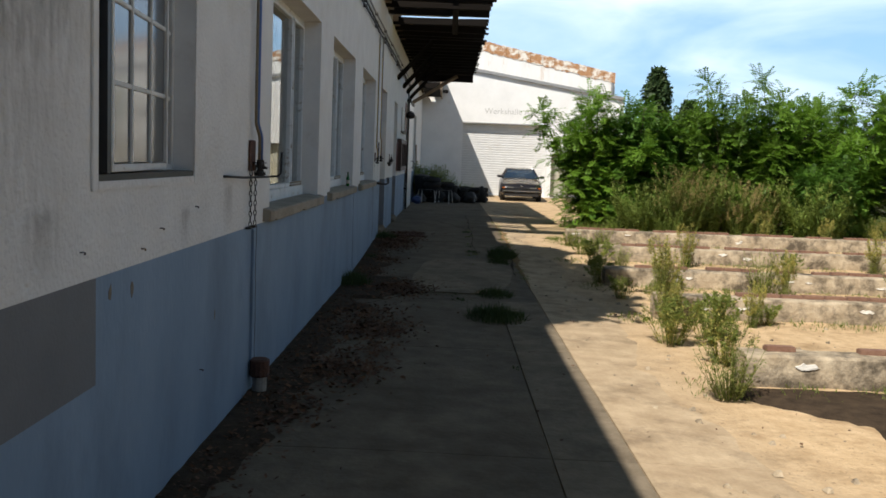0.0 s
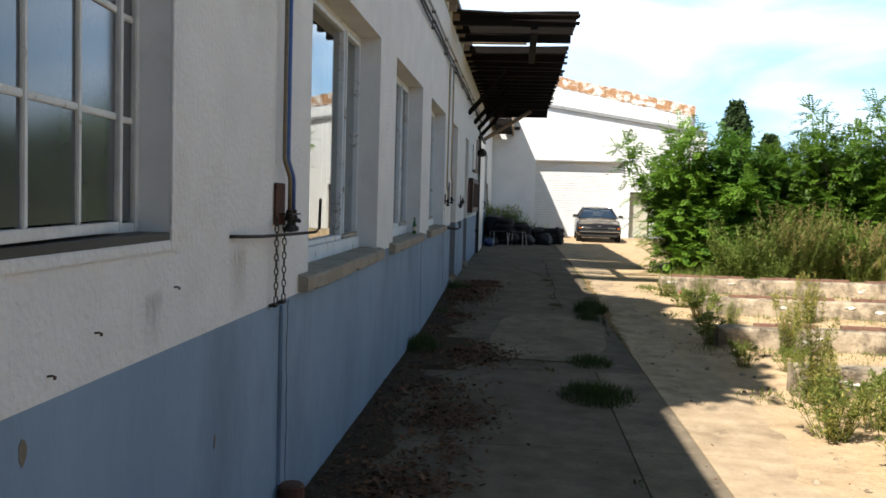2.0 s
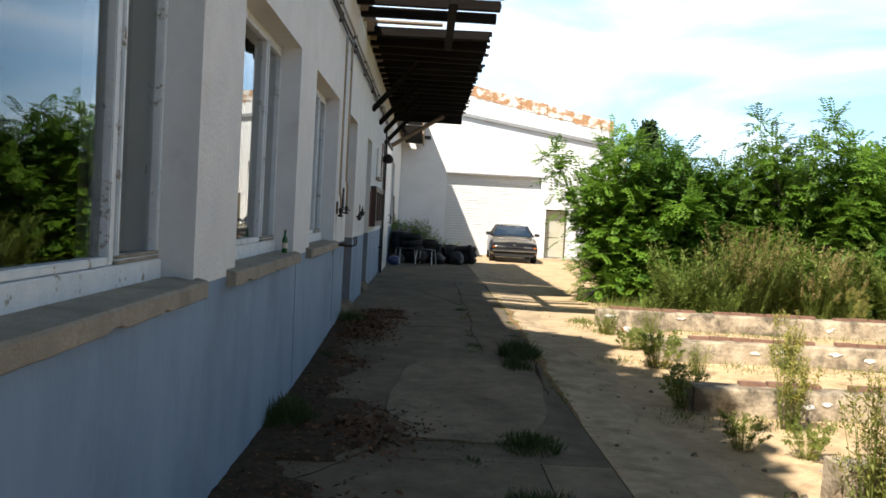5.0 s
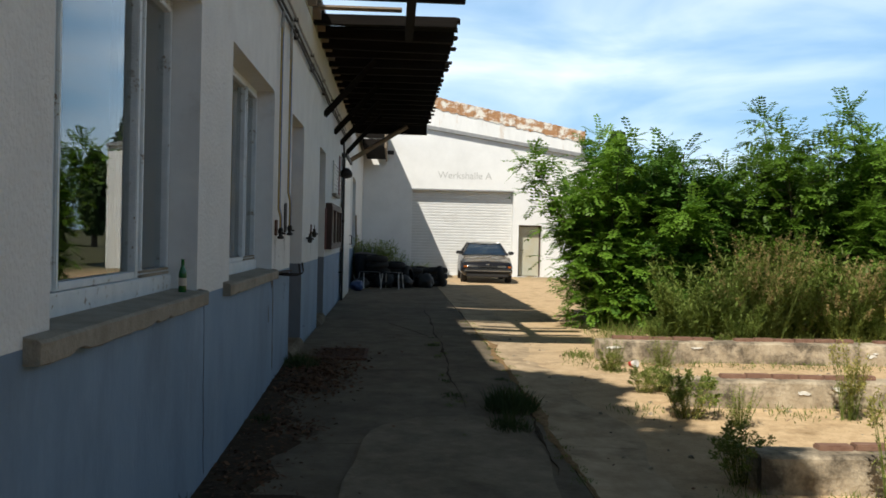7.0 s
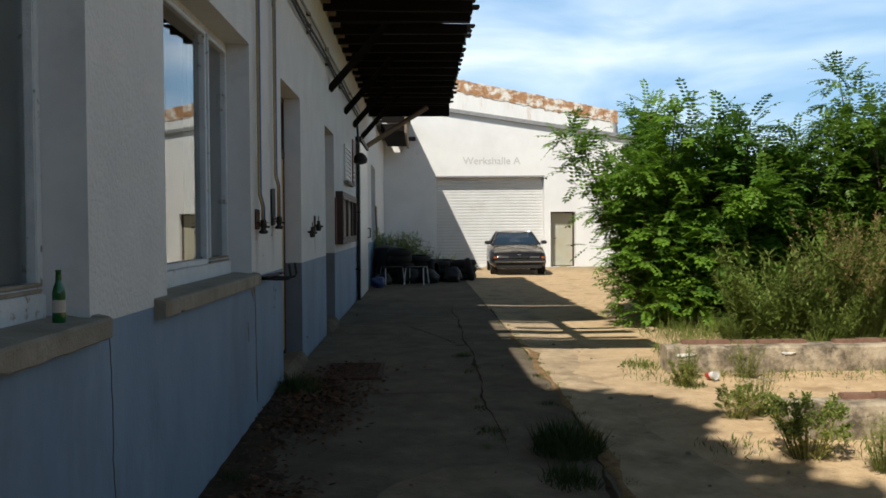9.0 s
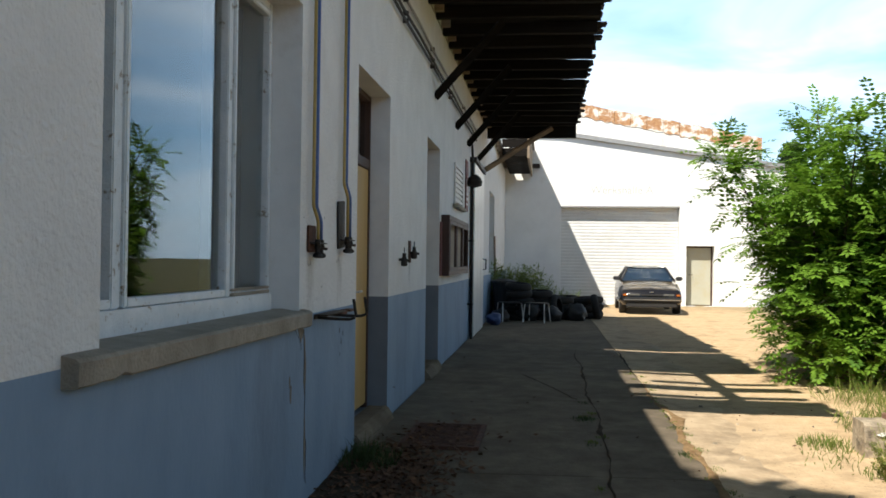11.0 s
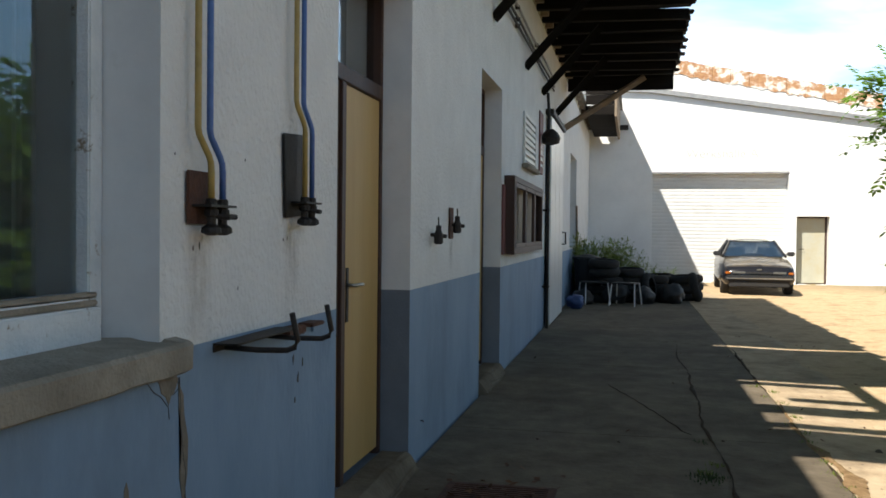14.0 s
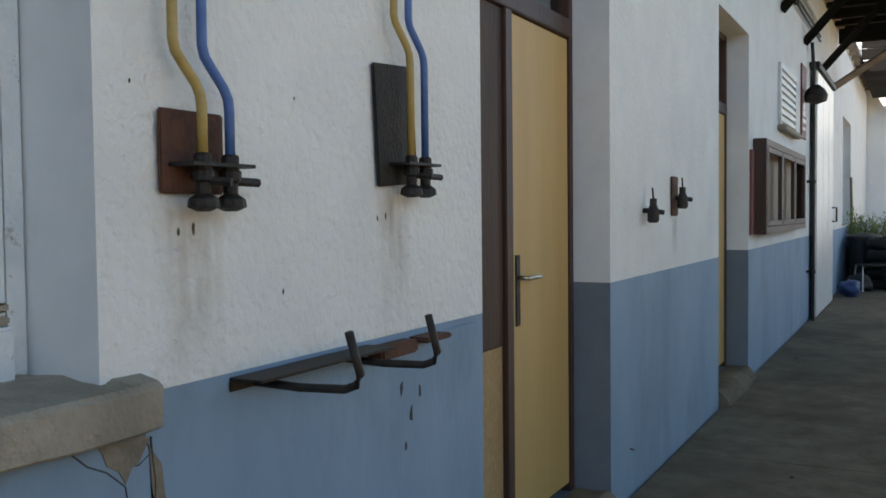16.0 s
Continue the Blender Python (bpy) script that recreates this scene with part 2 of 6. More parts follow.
LEAFY = mat("yellow_weed", (0.28, 0.26, 0.06), (0.46, 0.42, 0.11), 4, 0.7, objvar=0.3, trans=0.3)
LEAFO = mat("olive_weed", (0.1, 0.15, 0.022), (0.22, 0.26, 0.05), 4, 0.7, objvar=0.3, trans=0.3)
POPLAR = mat("poplar_leaf", (0.045, 0.085, 0.028), (0.095, 0.145, 0.05), 0.8, 0.6, objvar=0.3, trans=0.3)
SHRUBG = mat("green_shrub", (0.13, 0.185, 0.03), (0.25, 0.325, 0.07), 4, 0.65, objvar=0.35, trans=0.35)
LEAFG = mat("pale_weed", (0.15, 0.18, 0.04), (0.3, 0.31, 0.08), 4, 0.7, objvar=0.3, trans=0.35)
DRYW = mat("dry_weed", (0.26, 0.18, 0.075), (0.42, 0.31, 0.14), 4, 0.85, objvar=0.3, trans=0.2)
GRASSM = mat("grass_dark", (0.03, 0.055, 0.012), (0.07, 0.1, 0.025), 4, 0.7, objvar=0.3, trans=0.25)
LITTER = mat("leaf_litter", (0.045, 0.022, 0.013), (0.19, 0.092, 0.042), 5, 0.9, objvar=0.45)
# real soil, and also the painted shadow patch in the yard
SOIL_AND_SHADE = mat("dark_soil_and_shade", (0.035, 0.025, 0.017), (0.085, 0.06, 0.038), 9, 0.97, bump=0.9, bscale=40, spec=0.1)
BARK = mat("bark", (0.07, 0.055, 0.04), (0.13, 0.1, 0.075), 15, 0.9, bump=0.8, bscale=40)
BOTTLE = mat("green_glass", (0.01, 0.09, 0.02), (0.012, 0.11, 0.025), 5, 0.08)
LABEL = mat("paper_label", (0.45, 0.42, 0.35), (0.5, 0.46, 0.4), 20, 0.8)


def glass(name, tint, ior=1.5):
    m = bpy.data.materials.new(name)
    m.use_nodes = True
    b = m.node_tree.nodes["Principled BSDF"]
    b.inputs["Base Color"].default_value = (*tint, 1)
    b.inputs["Roughness"].default_value = 0.0
    b.inputs["Transmission Weight"].default_value = 1.0
    b.inputs["IOR"].default_value = ior
    return m


GLASS = glass("window_glass", (0.8, 0.86, 0.84))
CARGLASS = glass("green_tinted_car_glass", (0.95, 0.98, 0.95), 1.16)
DULLGLASS = mat("dusty_wired_glass", (0.055, 0.06, 0.065), (0.085, 0.09, 0.095), 3, 0.12, spec=0.8)


def ground_material():
    m = bpy.data.materials.new("yard_ground")
    m.use_nodes = True
    n, l = m.node_tree.nodes, m.node_tree.links
    b = n["Principled BSDF"]
    b.inputs["Roughness"].default_value = 0.95
    b.inputs["Specular IOR Level"].default_value = 0.2
    geo = n.new("ShaderNodeNewGeometry")

    def noisy(scale, detail, lo, hi, stretch=(1, 1, 1)):
        mp = n.new("ShaderNodeMapping")
        mp.inputs["Scale"].default_value = stretch
        l.new(geo.outputs["Position"], mp.inputs[0])
        a = n.new("ShaderNodeTexNoise")
        a.inputs["Scale"].default_value, a.inputs["Detail"].default_value, a.inputs["Roughness"].default_value = scale, detail, 0.68
        l.new(mp.outputs[0], a.inputs["Vector"])
        r = n.new("ShaderNodeMapRange")
        r.inputs["From Min"].default_value, r.inputs["From Max"].default_value = lo, hi
        l.new(a.outputs["Fac"], r.inputs[0])
        return r.outputs[0]

    def mixed(f, a, c):
        x = n.new("ShaderNodeMixRGB")
        l.new(f, x.inputs[0])
        for k, v in ((1, a), (2, c)):
            if isinstance(v, tuple):
                x.inputs[k].default_value = (*v, 1)
            else:
                l.new(v, x.inputs[k])
        return x.outputs[0]

    conc = mixed(noisy(5, 8, 0.3, 0.7), (0.37, 0.27, 0.165), (0.56, 0.43, 0.28))
    conc = mixed(noisy(1.1, 7, 0.52, 0.78), conc, (0.17, 0.135, 0.095))
    sand = mixed(noisy(9, 8, 0.3, 0.7), (0.47, 0.325, 0.18), (0.66, 0.49, 0.295))
    sand = mixed(noisy(2.2, 7, 0.5, 0.75), sand, (0.28, 0.185, 0.095))
    # the concrete lane beside the building, worn away into sandy soil farther out
    sep = n.new("ShaderNodeSeparateXYZ")
    l.new(geo.outputs["Position"], sep.inputs[0])
    wob = n.new("ShaderNodeMath")
    wob.operation = 'MULTIPLY_ADD'
    wob.inputs[1].default_value = 1.6
    l.new(noisy(0.9, 6, 0.0, 1.0), wob.inputs[0])
    l.new(sep.outputs["X"], wob.inputs[2])
    rr = n.new("ShaderNodeMapRange")
    rr.inputs["From Min"].default_value, rr.inputs["From Max"].default_value = 3.4, 4.6
    l.new(wob.outputs[0], rr.inputs[0])
    col = mixed(rr.outputs[0], conc, sand)
    # dark weedy tone away from the trodden yard, added to cut bounced sunlight
    far = n.new("ShaderNodeVectorMath")
    far.operation = 'DISTANCE'
    far.inputs[1].default_value = (2.5, 18.0, 0.0)
    flat = n.new("ShaderNodeMapping")
    flat.inputs["Scale"].default_value = (2.0, 1.0, 1.0)
    flat.inputs["Location"].default_value = (-2.5, 0, 0)
    l.new(geo.outputs["Position"], flat.inputs[0])
    l.new(flat.outputs[0], far.inputs[0])
    fr = n.new("ShaderNodeMapRange")
    fr.inputs["From Min"].default_value, fr.inputs["From Max"].default_value = 19.0, 27.0
    l.new(far.outputs["Value"], fr.inputs[0])
    col = mixed(fr.outputs[0], col, mixed(noisy(1.5, 8, 0.35, 0.65), (0.06, 0.075, 0.03), (0.13, 0.11, 0.06)))
    speck = noisy(38, 4, 0.62, 0.72)
    col = mixed(speck, col, (0.13, 0.095, 0.06))
    l.new(col, b.inputs["Base Color"])
    nb = n.new("ShaderNodeTexNoise")
    nb.inputs["Scale"].default_value, nb.inputs["Detail"].default_value = 26, 8
    l.new(geo.outputs["Position"], nb.inputs["Vector"])
    bp = n.new("ShaderNodeBump")
    bp.inputs["Strength"].default_value, bp.inputs["Distance"].default_value = 0.6, 0.02
    l.new(nb.outputs["Fac"], bp.inputs["Height"])
    l.new(bp.outputs[0], b.inputs["Normal"])
    return m


def stain_material(name, colour, most):
    """A thin deposit on a wall: thickest at its top and middle, broken up by noise, clear at its rim."""
    m = bpy.data.materials.new(name)
    m.use_nodes = True
    n, l = m.node_tree.nodes, m.node_tree.links
    b = n["Principled BSDF"]
    b.inputs["Base Color"].default_value = (*colour, 1)
    b.inputs["Roughness"].default_value = 0.95
    tc = n.new("ShaderNodeTexCoord")
    sep = n.new("ShaderNodeSeparateXYZ")
    l.new(tc.outputs["Generated"], sep.inputs[0])

    def op(kind, a, c=None):
        x = n.new("ShaderNodeMath")
        x.operation, x.use_clamp = kind, True
        for k, v in enumerate((a, c)):
            if isinstance(v, (int, float)):
                x.inputs[k].default_value = v
            elif v is not None:
                l.new(v, x.inputs[k])
        return x.outputs[0]

    across = op('MULTIPLY', op('MULTIPLY', sep.outputs["Y"], op('SUBTRACT', 1.0, sep.outputs["Y"])), 4.0)
    along = op('MULTIPLY', op('MULTIPLY', op('SUBTRACT', 1.0, sep.outputs["Z"]), 6.0), op('MULTIPLY', sep.outputs["Z"], 1.0))
    geo = n.new("ShaderNodeNewGeometry")
    mp = n.new("ShaderNodeMapping")
    mp.inputs["Scale"].default_value = (1, 3.5, 1)
    l.new(geo.outputs["Position"], mp.inputs[0])
    no = n.new("ShaderNodeTexNoise")
    no.inputs["Scale"].default_value, no.inputs["Detail"].default_value = 7, 8
    l.new(mp.outputs[0], no.inputs["Vector"])
    fac = op('MULTIPLY', op('MULTIPLY', across, along), op('MULTIPLY', op('SUBTRACT', no.outputs["Fac"], 0.25), 2.2))
    l.new(op('MULTIPLY', fac, most), b.inputs["Alpha"])
    return m


RUN = stain_material("rust_run", (0.36, 0.25, 0.13), 0.5)
GRIME = stain_material("wall_grime", (0.17, 0.155, 0.13), 0.55)
GROUND = ground_material()
# lane concrete: eave shade is put into the dark tone, sun into the light
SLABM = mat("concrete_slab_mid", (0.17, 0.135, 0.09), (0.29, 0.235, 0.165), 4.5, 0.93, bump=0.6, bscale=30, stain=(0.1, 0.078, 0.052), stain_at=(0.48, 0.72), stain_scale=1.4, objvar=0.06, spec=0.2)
SLAB_SUNLIT = mat("concrete_slab_sunlit", (0.36, 0.265, 0.165), (0.56, 0.435, 0.285), 4.5, 0.93, bump=0.6, bscale=30, stain=(0.15, 0.11, 0.07), stain_at=(0.5, 0.74), stain_scale=1.6, objvar=0.06, spec=0.2)
SLAB = mat("concrete_slab_shaded", (0.125, 0.1, 0.068), (0.225, 0.183, 0.13), 4.5, 0.93, bump=0.6, bscale=30, stain=(0.07, 0.054, 0.036), stain_at=(0.44, 0.8), stain_scale=1.0, objvar=0.06, spec=0.2)


# ---- mesh helpers ----
def finish(bm, name, material, smooth=False):
    me = bpy.data.meshes.new(name)
    bm.to_mesh(me)
    bm.free()
    for m in (material if isinstance(material, (list, tuple)) else [material]):
        me.materials.append(m)
    if smooth:
        for p in me.polygons:
            p.use_smooth = True
    return me


def part(name, bm, material, parent=None, label="", smooth=False):
    ob = new(name, finish(bm, name, material, smooth))
    if parent:
        ob.parent = parent
    if label:
        ob["label"] = label
    return ob


def thing(name, label, category, at=(0, 0, 0), rz=0, group="", kind=""):
    ob = new(name)
    ob.matrix_basis = pose(*at, 0, 0, rz)
    ob.empty_display_size = 0.1
    return tagged(ob, label, category, group, kind)


def box(bm, a, b, bevel=0.0):
    lo, hi = [min(p, q) for p, q in zip(a, b)], [max(p, q) for p, q in zip(a, b)]
    r = bmesh.ops.create_cube(bm, size=1.0, matrix=Matrix.Translation([(p + q) / 2 for p, q in zip(lo, hi)]) @ Matrix.Diagonal([q - p for p, q in zip(lo, hi)] + [1]))
    if bevel:
        es = list({e for v in r["verts"] for e in v.link_edges})
        bmesh.ops.bevel(bm, geom=es, offset=bevel, segments=2, affect='EDGES')
    return bm


def boxes(*pairs, bevel=0.0):
    bm = bmesh.new()
    for a, b in pairs:
        box(bm, a, b, bevel)
    return bm


def tube(bm, pts, r, seg=8, r2=None):
    """A round bar along a line of points."""
    pts = [Vector(p) for p in pts]
    rings = []
    for i, p in enumerate(pts):
        d = (pts[min(i + 1, len(pts) - 1)] - pts[max(i - 1, 0)]).normalized()
        u = d.cross(Vector((0.31, 0.17, 0.93)))
        u = u.normalized() if u.length > 1e-3 else d.cross(Vector((1, 0, 0))).normalized()
        w = d.cross(u)
        rad = r if r2 is None else r + (r2 - r) * i / max(1, len(pts) - 1)
        rings.append([bm.verts.new(p + rad * (math.cos(6.28319 * k / seg) * u + math.sin(6.28319 * k / seg) * w)) for k in range(seg)])
    for a, b in zip(rings, rings[1:]):
        for k in range(seg):
            bm.faces.new((a[k], a[(k + 1) % seg], b[(k + 1) % seg], b[k]))
    bm.faces.new(rings[0][::-1])
    bm.faces.new(rings[-1])
    return bm


def lathe(bm, prof, axis_at=(0, 0, 0), seg=14, turn=None):
    """A turned body from (radius, height) pairs."""
    turn = turn or Matrix.Identity(4)
    rings = []
    for r, z in prof:
        rings.append([bm.verts.new(Vector(axis_at) + (turn @ Vector((r * math.cos(6.28319 * k / seg), r * math.sin(6.28319 * k / seg), z)))) for k in range(seg)])
    for a, b in zip(rings, rings[1:]):
        for k in range(seg):
            bm.faces.new((a[k], a[(k + 1) % seg], b[(k + 1) % seg], b[k]))
    bm.faces.new(rings[0][::-1])
    bm.faces.new(rings[-1])
    bmesh.ops.recalc_face_normals(bm, faces=bm.faces)
    return bm


def smoothstep(a, b, x):
    t = min(1.0, max(0.0, (x - a) / (b - a)))
    return t * t * (3 - 2 * t)


def gz(y):
    """The yard rises a little towards the hall."""
    return -0.17 + 0.17 * smoothstep(11.0, 17.5, y)


def cell_wall(name, us, vs, solid, depth, to_world, mats, pick, label="", category="wall", reveal=None):
    """A wall of thickness from cells of a grid: solid(u, v) says what stands, pick(u, v) the material."""
    bm = bmesh.new()
    cache = {}

    def vert(u, v, d):
        key = (round(u, 4), round(v, 4), d)
        if key not in cache:
            cache[key] = bm.verts.new(to_world(u, v, depth if d else 0.0))
        return cache[key]

    n, m = len(us) - 1, len(vs) - 1
    full = [[solid((us[i] + us[i + 1]) / 2, (vs[j] + vs[j + 1]) / 2) for j in range(m)] for i in range(n)]
    for i in range(n):
        for j in range(m):
            if not full[i][j]:
                continue
            u0, u1, v0, v1 = us[i], us[i + 1], vs[j], vs[j + 1]
            k = pick((u0 + u1) / 2, (v0 + v1) / 2)
            quads = [((u0, v0, 0), (u1, v0, 0), (u1, v1, 0), (u0, v1, 0)), ((u0, v0, 1), (u0, v1, 1), (u1, v1, 1), (u1, v0, 1))]
            if i == 0 or not full[i - 1][j]:
                quads.append(((u0, v0, 0), (u0, v1, 0), (u0, v1, 1), (u0, v0, 1)))
            if i == n - 1 or not full[i + 1][j]:
                quads.append(((u1, v0, 0), (u1, v0, 1), (u1, v1, 1), (u1, v1, 0)))
            if j == 0 or not full[i][j - 1]:
                quads.append(((u0, v0, 0), (u0, v0, 1), (u1, v0, 1), (u1, v0, 0)))
            if j == m - 1 or not full[i][j + 1]:
                quads.append(((u0, v1, 0), (u1, v1, 0), (u1, v1, 1), (u0, v1, 1)))
            for n_q, q in enumerate(quads):
                f = bm.faces.new([vert(*p) for p in q])
                f.material_index = (reveal or {}).get(k, k) if n_q > 1 else k
    bmesh.ops.recalc_face_normals(bm, faces=bm.faces)
    ob = new(name, finish(bm, name, mats))
    return tagged(ob, label, category, kind="structure")


# ---- ground ----
def build_ground():
    bm = bmesh.new()
    xs = [-900, -200, -40, -8] + [round(-0.6 + 0.3 * i, 2) for i in range(54)] + [18, 24, 60, 250, 900]
    ys = [-900, -200, -40, -12] + [round(-6 + 0.4 * i, 2) for i in range(125)] + [48, 60, 120, 300, 900]
    grid = []
    for x in xs:
        row = []
        for y in ys:
            z = gz(y)
            if -1 < x < 18 and -8 < y < 46:
                z += 0.022 * noise.noise(Vector((x * 0.8, y * 0.5, 0))) + 0.012 * noise.noise(Vector((x * 2.5, y * 2.5, 3)))
                z -= 0.02 * (1 - smoothstep(2.0, 4.0, x))
            row.append(bm.verts.new((x, y, z)))
        grid.append(row)
    for i in range(len(xs) - 1):
        for j in range(len(ys) - 1):
            bm.faces.new((grid[i][j], grid[i + 1][j], grid[i + 1][j + 1], grid[i][j + 1]))
    tagged(part("ground", bm, GROUND, smooth=True), "sandy worn yard ground with dirt and patches", "ground", kind="structure")


build_ground()


def build_lane():
    """Concrete slabs of the lane, each a piece of its own, slightly uneven."""
    lane = thing("pavement", "cracked grey concrete slab lane along the building", "pavement", kind="structure")
    rows = [-6, -2.6, 0.9, 4.2, 7.1, 9.9, 12.9, 15.9, 18.9, 22.2, 25.6, 29.0, 32.4, 35.9, 39.7]
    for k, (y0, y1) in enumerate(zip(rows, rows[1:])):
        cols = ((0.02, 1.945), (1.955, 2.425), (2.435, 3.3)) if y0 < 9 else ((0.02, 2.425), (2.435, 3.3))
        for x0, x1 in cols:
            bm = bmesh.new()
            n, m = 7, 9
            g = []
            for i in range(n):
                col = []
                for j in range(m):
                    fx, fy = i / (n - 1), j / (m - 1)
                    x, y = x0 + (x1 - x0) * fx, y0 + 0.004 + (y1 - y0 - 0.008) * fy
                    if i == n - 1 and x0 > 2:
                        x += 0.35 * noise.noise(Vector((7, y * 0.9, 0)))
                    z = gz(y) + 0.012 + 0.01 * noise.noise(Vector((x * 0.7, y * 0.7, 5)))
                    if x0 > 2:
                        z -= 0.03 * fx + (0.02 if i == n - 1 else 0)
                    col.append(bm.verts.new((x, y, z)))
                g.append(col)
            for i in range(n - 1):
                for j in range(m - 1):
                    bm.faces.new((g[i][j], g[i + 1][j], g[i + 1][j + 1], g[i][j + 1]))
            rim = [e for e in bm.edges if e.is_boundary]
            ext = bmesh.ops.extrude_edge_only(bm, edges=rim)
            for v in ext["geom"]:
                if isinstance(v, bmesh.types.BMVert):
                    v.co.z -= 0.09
            # shade painted as darker concrete up to the eave's shadow edge, lighter beyond
            part("slab", bm, SLAB_SUNLIT if x0 > 2 else SLABM if x0 > 1 and y0 < 9 else SLAB, lane, smooth=False)


build_lane()

# ---- the long building ----
W_TOP = 4.3
WINDOWS = [(5.87, 8.3), (9.25, 11.55), (12.6, 14.85)]
DOORS = [(16.36, 17.7), (20.17, 21.4)]
SILL_Z, HEAD_Z, REC = 1.08, 2.775, 0.17


def band(y):
    return 0.99 if y < 5.8 else 1.05


us = sorted({-8.0, 2.6, 3.87, 39.78, 5.7, 31.5, 33.6} | {v for w in WINDOWS + DOORS for v in w})
vs = sorted({-0.6, 0.1, 0.58, 0.99, 1.05, SILL_Z, 1.37, 2.3, HEAD_Z, 2.83, 3.05, W_TOP})


def building_solid(u, v):
    if 2.6 < u < 3.87 and 1.37 < v < 2.83:
        return False
    if any(a < u < b and SILL_Z < v < HEAD_Z for a, b in WINDOWS):
        return False
    if any(a < u < b and 0.1 < v < HEAD_Z for a, b in DOORS):
        return False
    if 31.5 < u < 33.6 and SILL_Z < v < 3.05:
        return False
    return True


def building_paint(u, v):
    if u < 2.6 and 0.58 < v < 0.99:
        return 2
    return 1 if v < band(u) else 0


cell_wall("wall_west", us, vs, building_solid, 0.4, lambda u, v, d: (-d, u, v), [WHITE, BLUE, GREYPAINT, JAMB, SMOOTHW], building_paint,
          "white stuccoed wall with a blue painted plinth", "wall", {0: 4, 1: 3})
tagged(part("wall_south_end", boxes(((-4.0, -8.0, -0.6), (-0.4, -7.6, W_TOP))), WHITE), "plain white end wall", "wall", kind="structure")
tagged(part("wall_north_end", boxes(((-4.0, 39.38, -0.6), (-0.4, 39.78, W_TOP))), WHITE), "plain white end wall", "wall", kind="structure")
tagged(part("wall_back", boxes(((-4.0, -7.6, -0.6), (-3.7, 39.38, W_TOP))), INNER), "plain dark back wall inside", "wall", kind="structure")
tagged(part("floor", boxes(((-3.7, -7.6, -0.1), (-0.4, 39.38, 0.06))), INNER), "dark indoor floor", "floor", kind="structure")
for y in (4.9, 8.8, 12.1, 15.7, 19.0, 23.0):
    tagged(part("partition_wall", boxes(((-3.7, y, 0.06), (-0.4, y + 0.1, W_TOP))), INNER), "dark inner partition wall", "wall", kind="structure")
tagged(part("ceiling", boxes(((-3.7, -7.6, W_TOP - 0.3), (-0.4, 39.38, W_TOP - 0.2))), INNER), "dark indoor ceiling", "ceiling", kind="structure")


def build_roof():
    roof = thing("roof", "low roof with weathered timber rafter tails", "roof", kind="structure")
    part("roof_deck", boxes(((-4.3, -8.2, 4.47), (0.14, 39.78, 4.53))), CORR, roof)
    me = None
    y = -7.5
    while y < 39:
        if me is None:
            ob = part("rafter", boxes(((-0.35, -0.045, 0), (0.2, 0.045, 0.15)), bevel=0.004), WOODL, roof)
            me = ob.data
        else:
            ob = new("rafter", me)
            ob.parent = roof
        ob.location = (-0.08, y, 4.31)
        y += 0.72
    part("fascia", boxes(((-0.02, -8.0, 4.302), (0.012, 39.78, 4.44))), mat("yellowed_plaster", (0.36, 0.34, 0.24), (0.5, 0.47, 0.35), 4, 0.9, bump=0.4, stain=(0.25, 0.22, 0.14), stain_at=(0.5, 0.8)), roof)


build_roof()


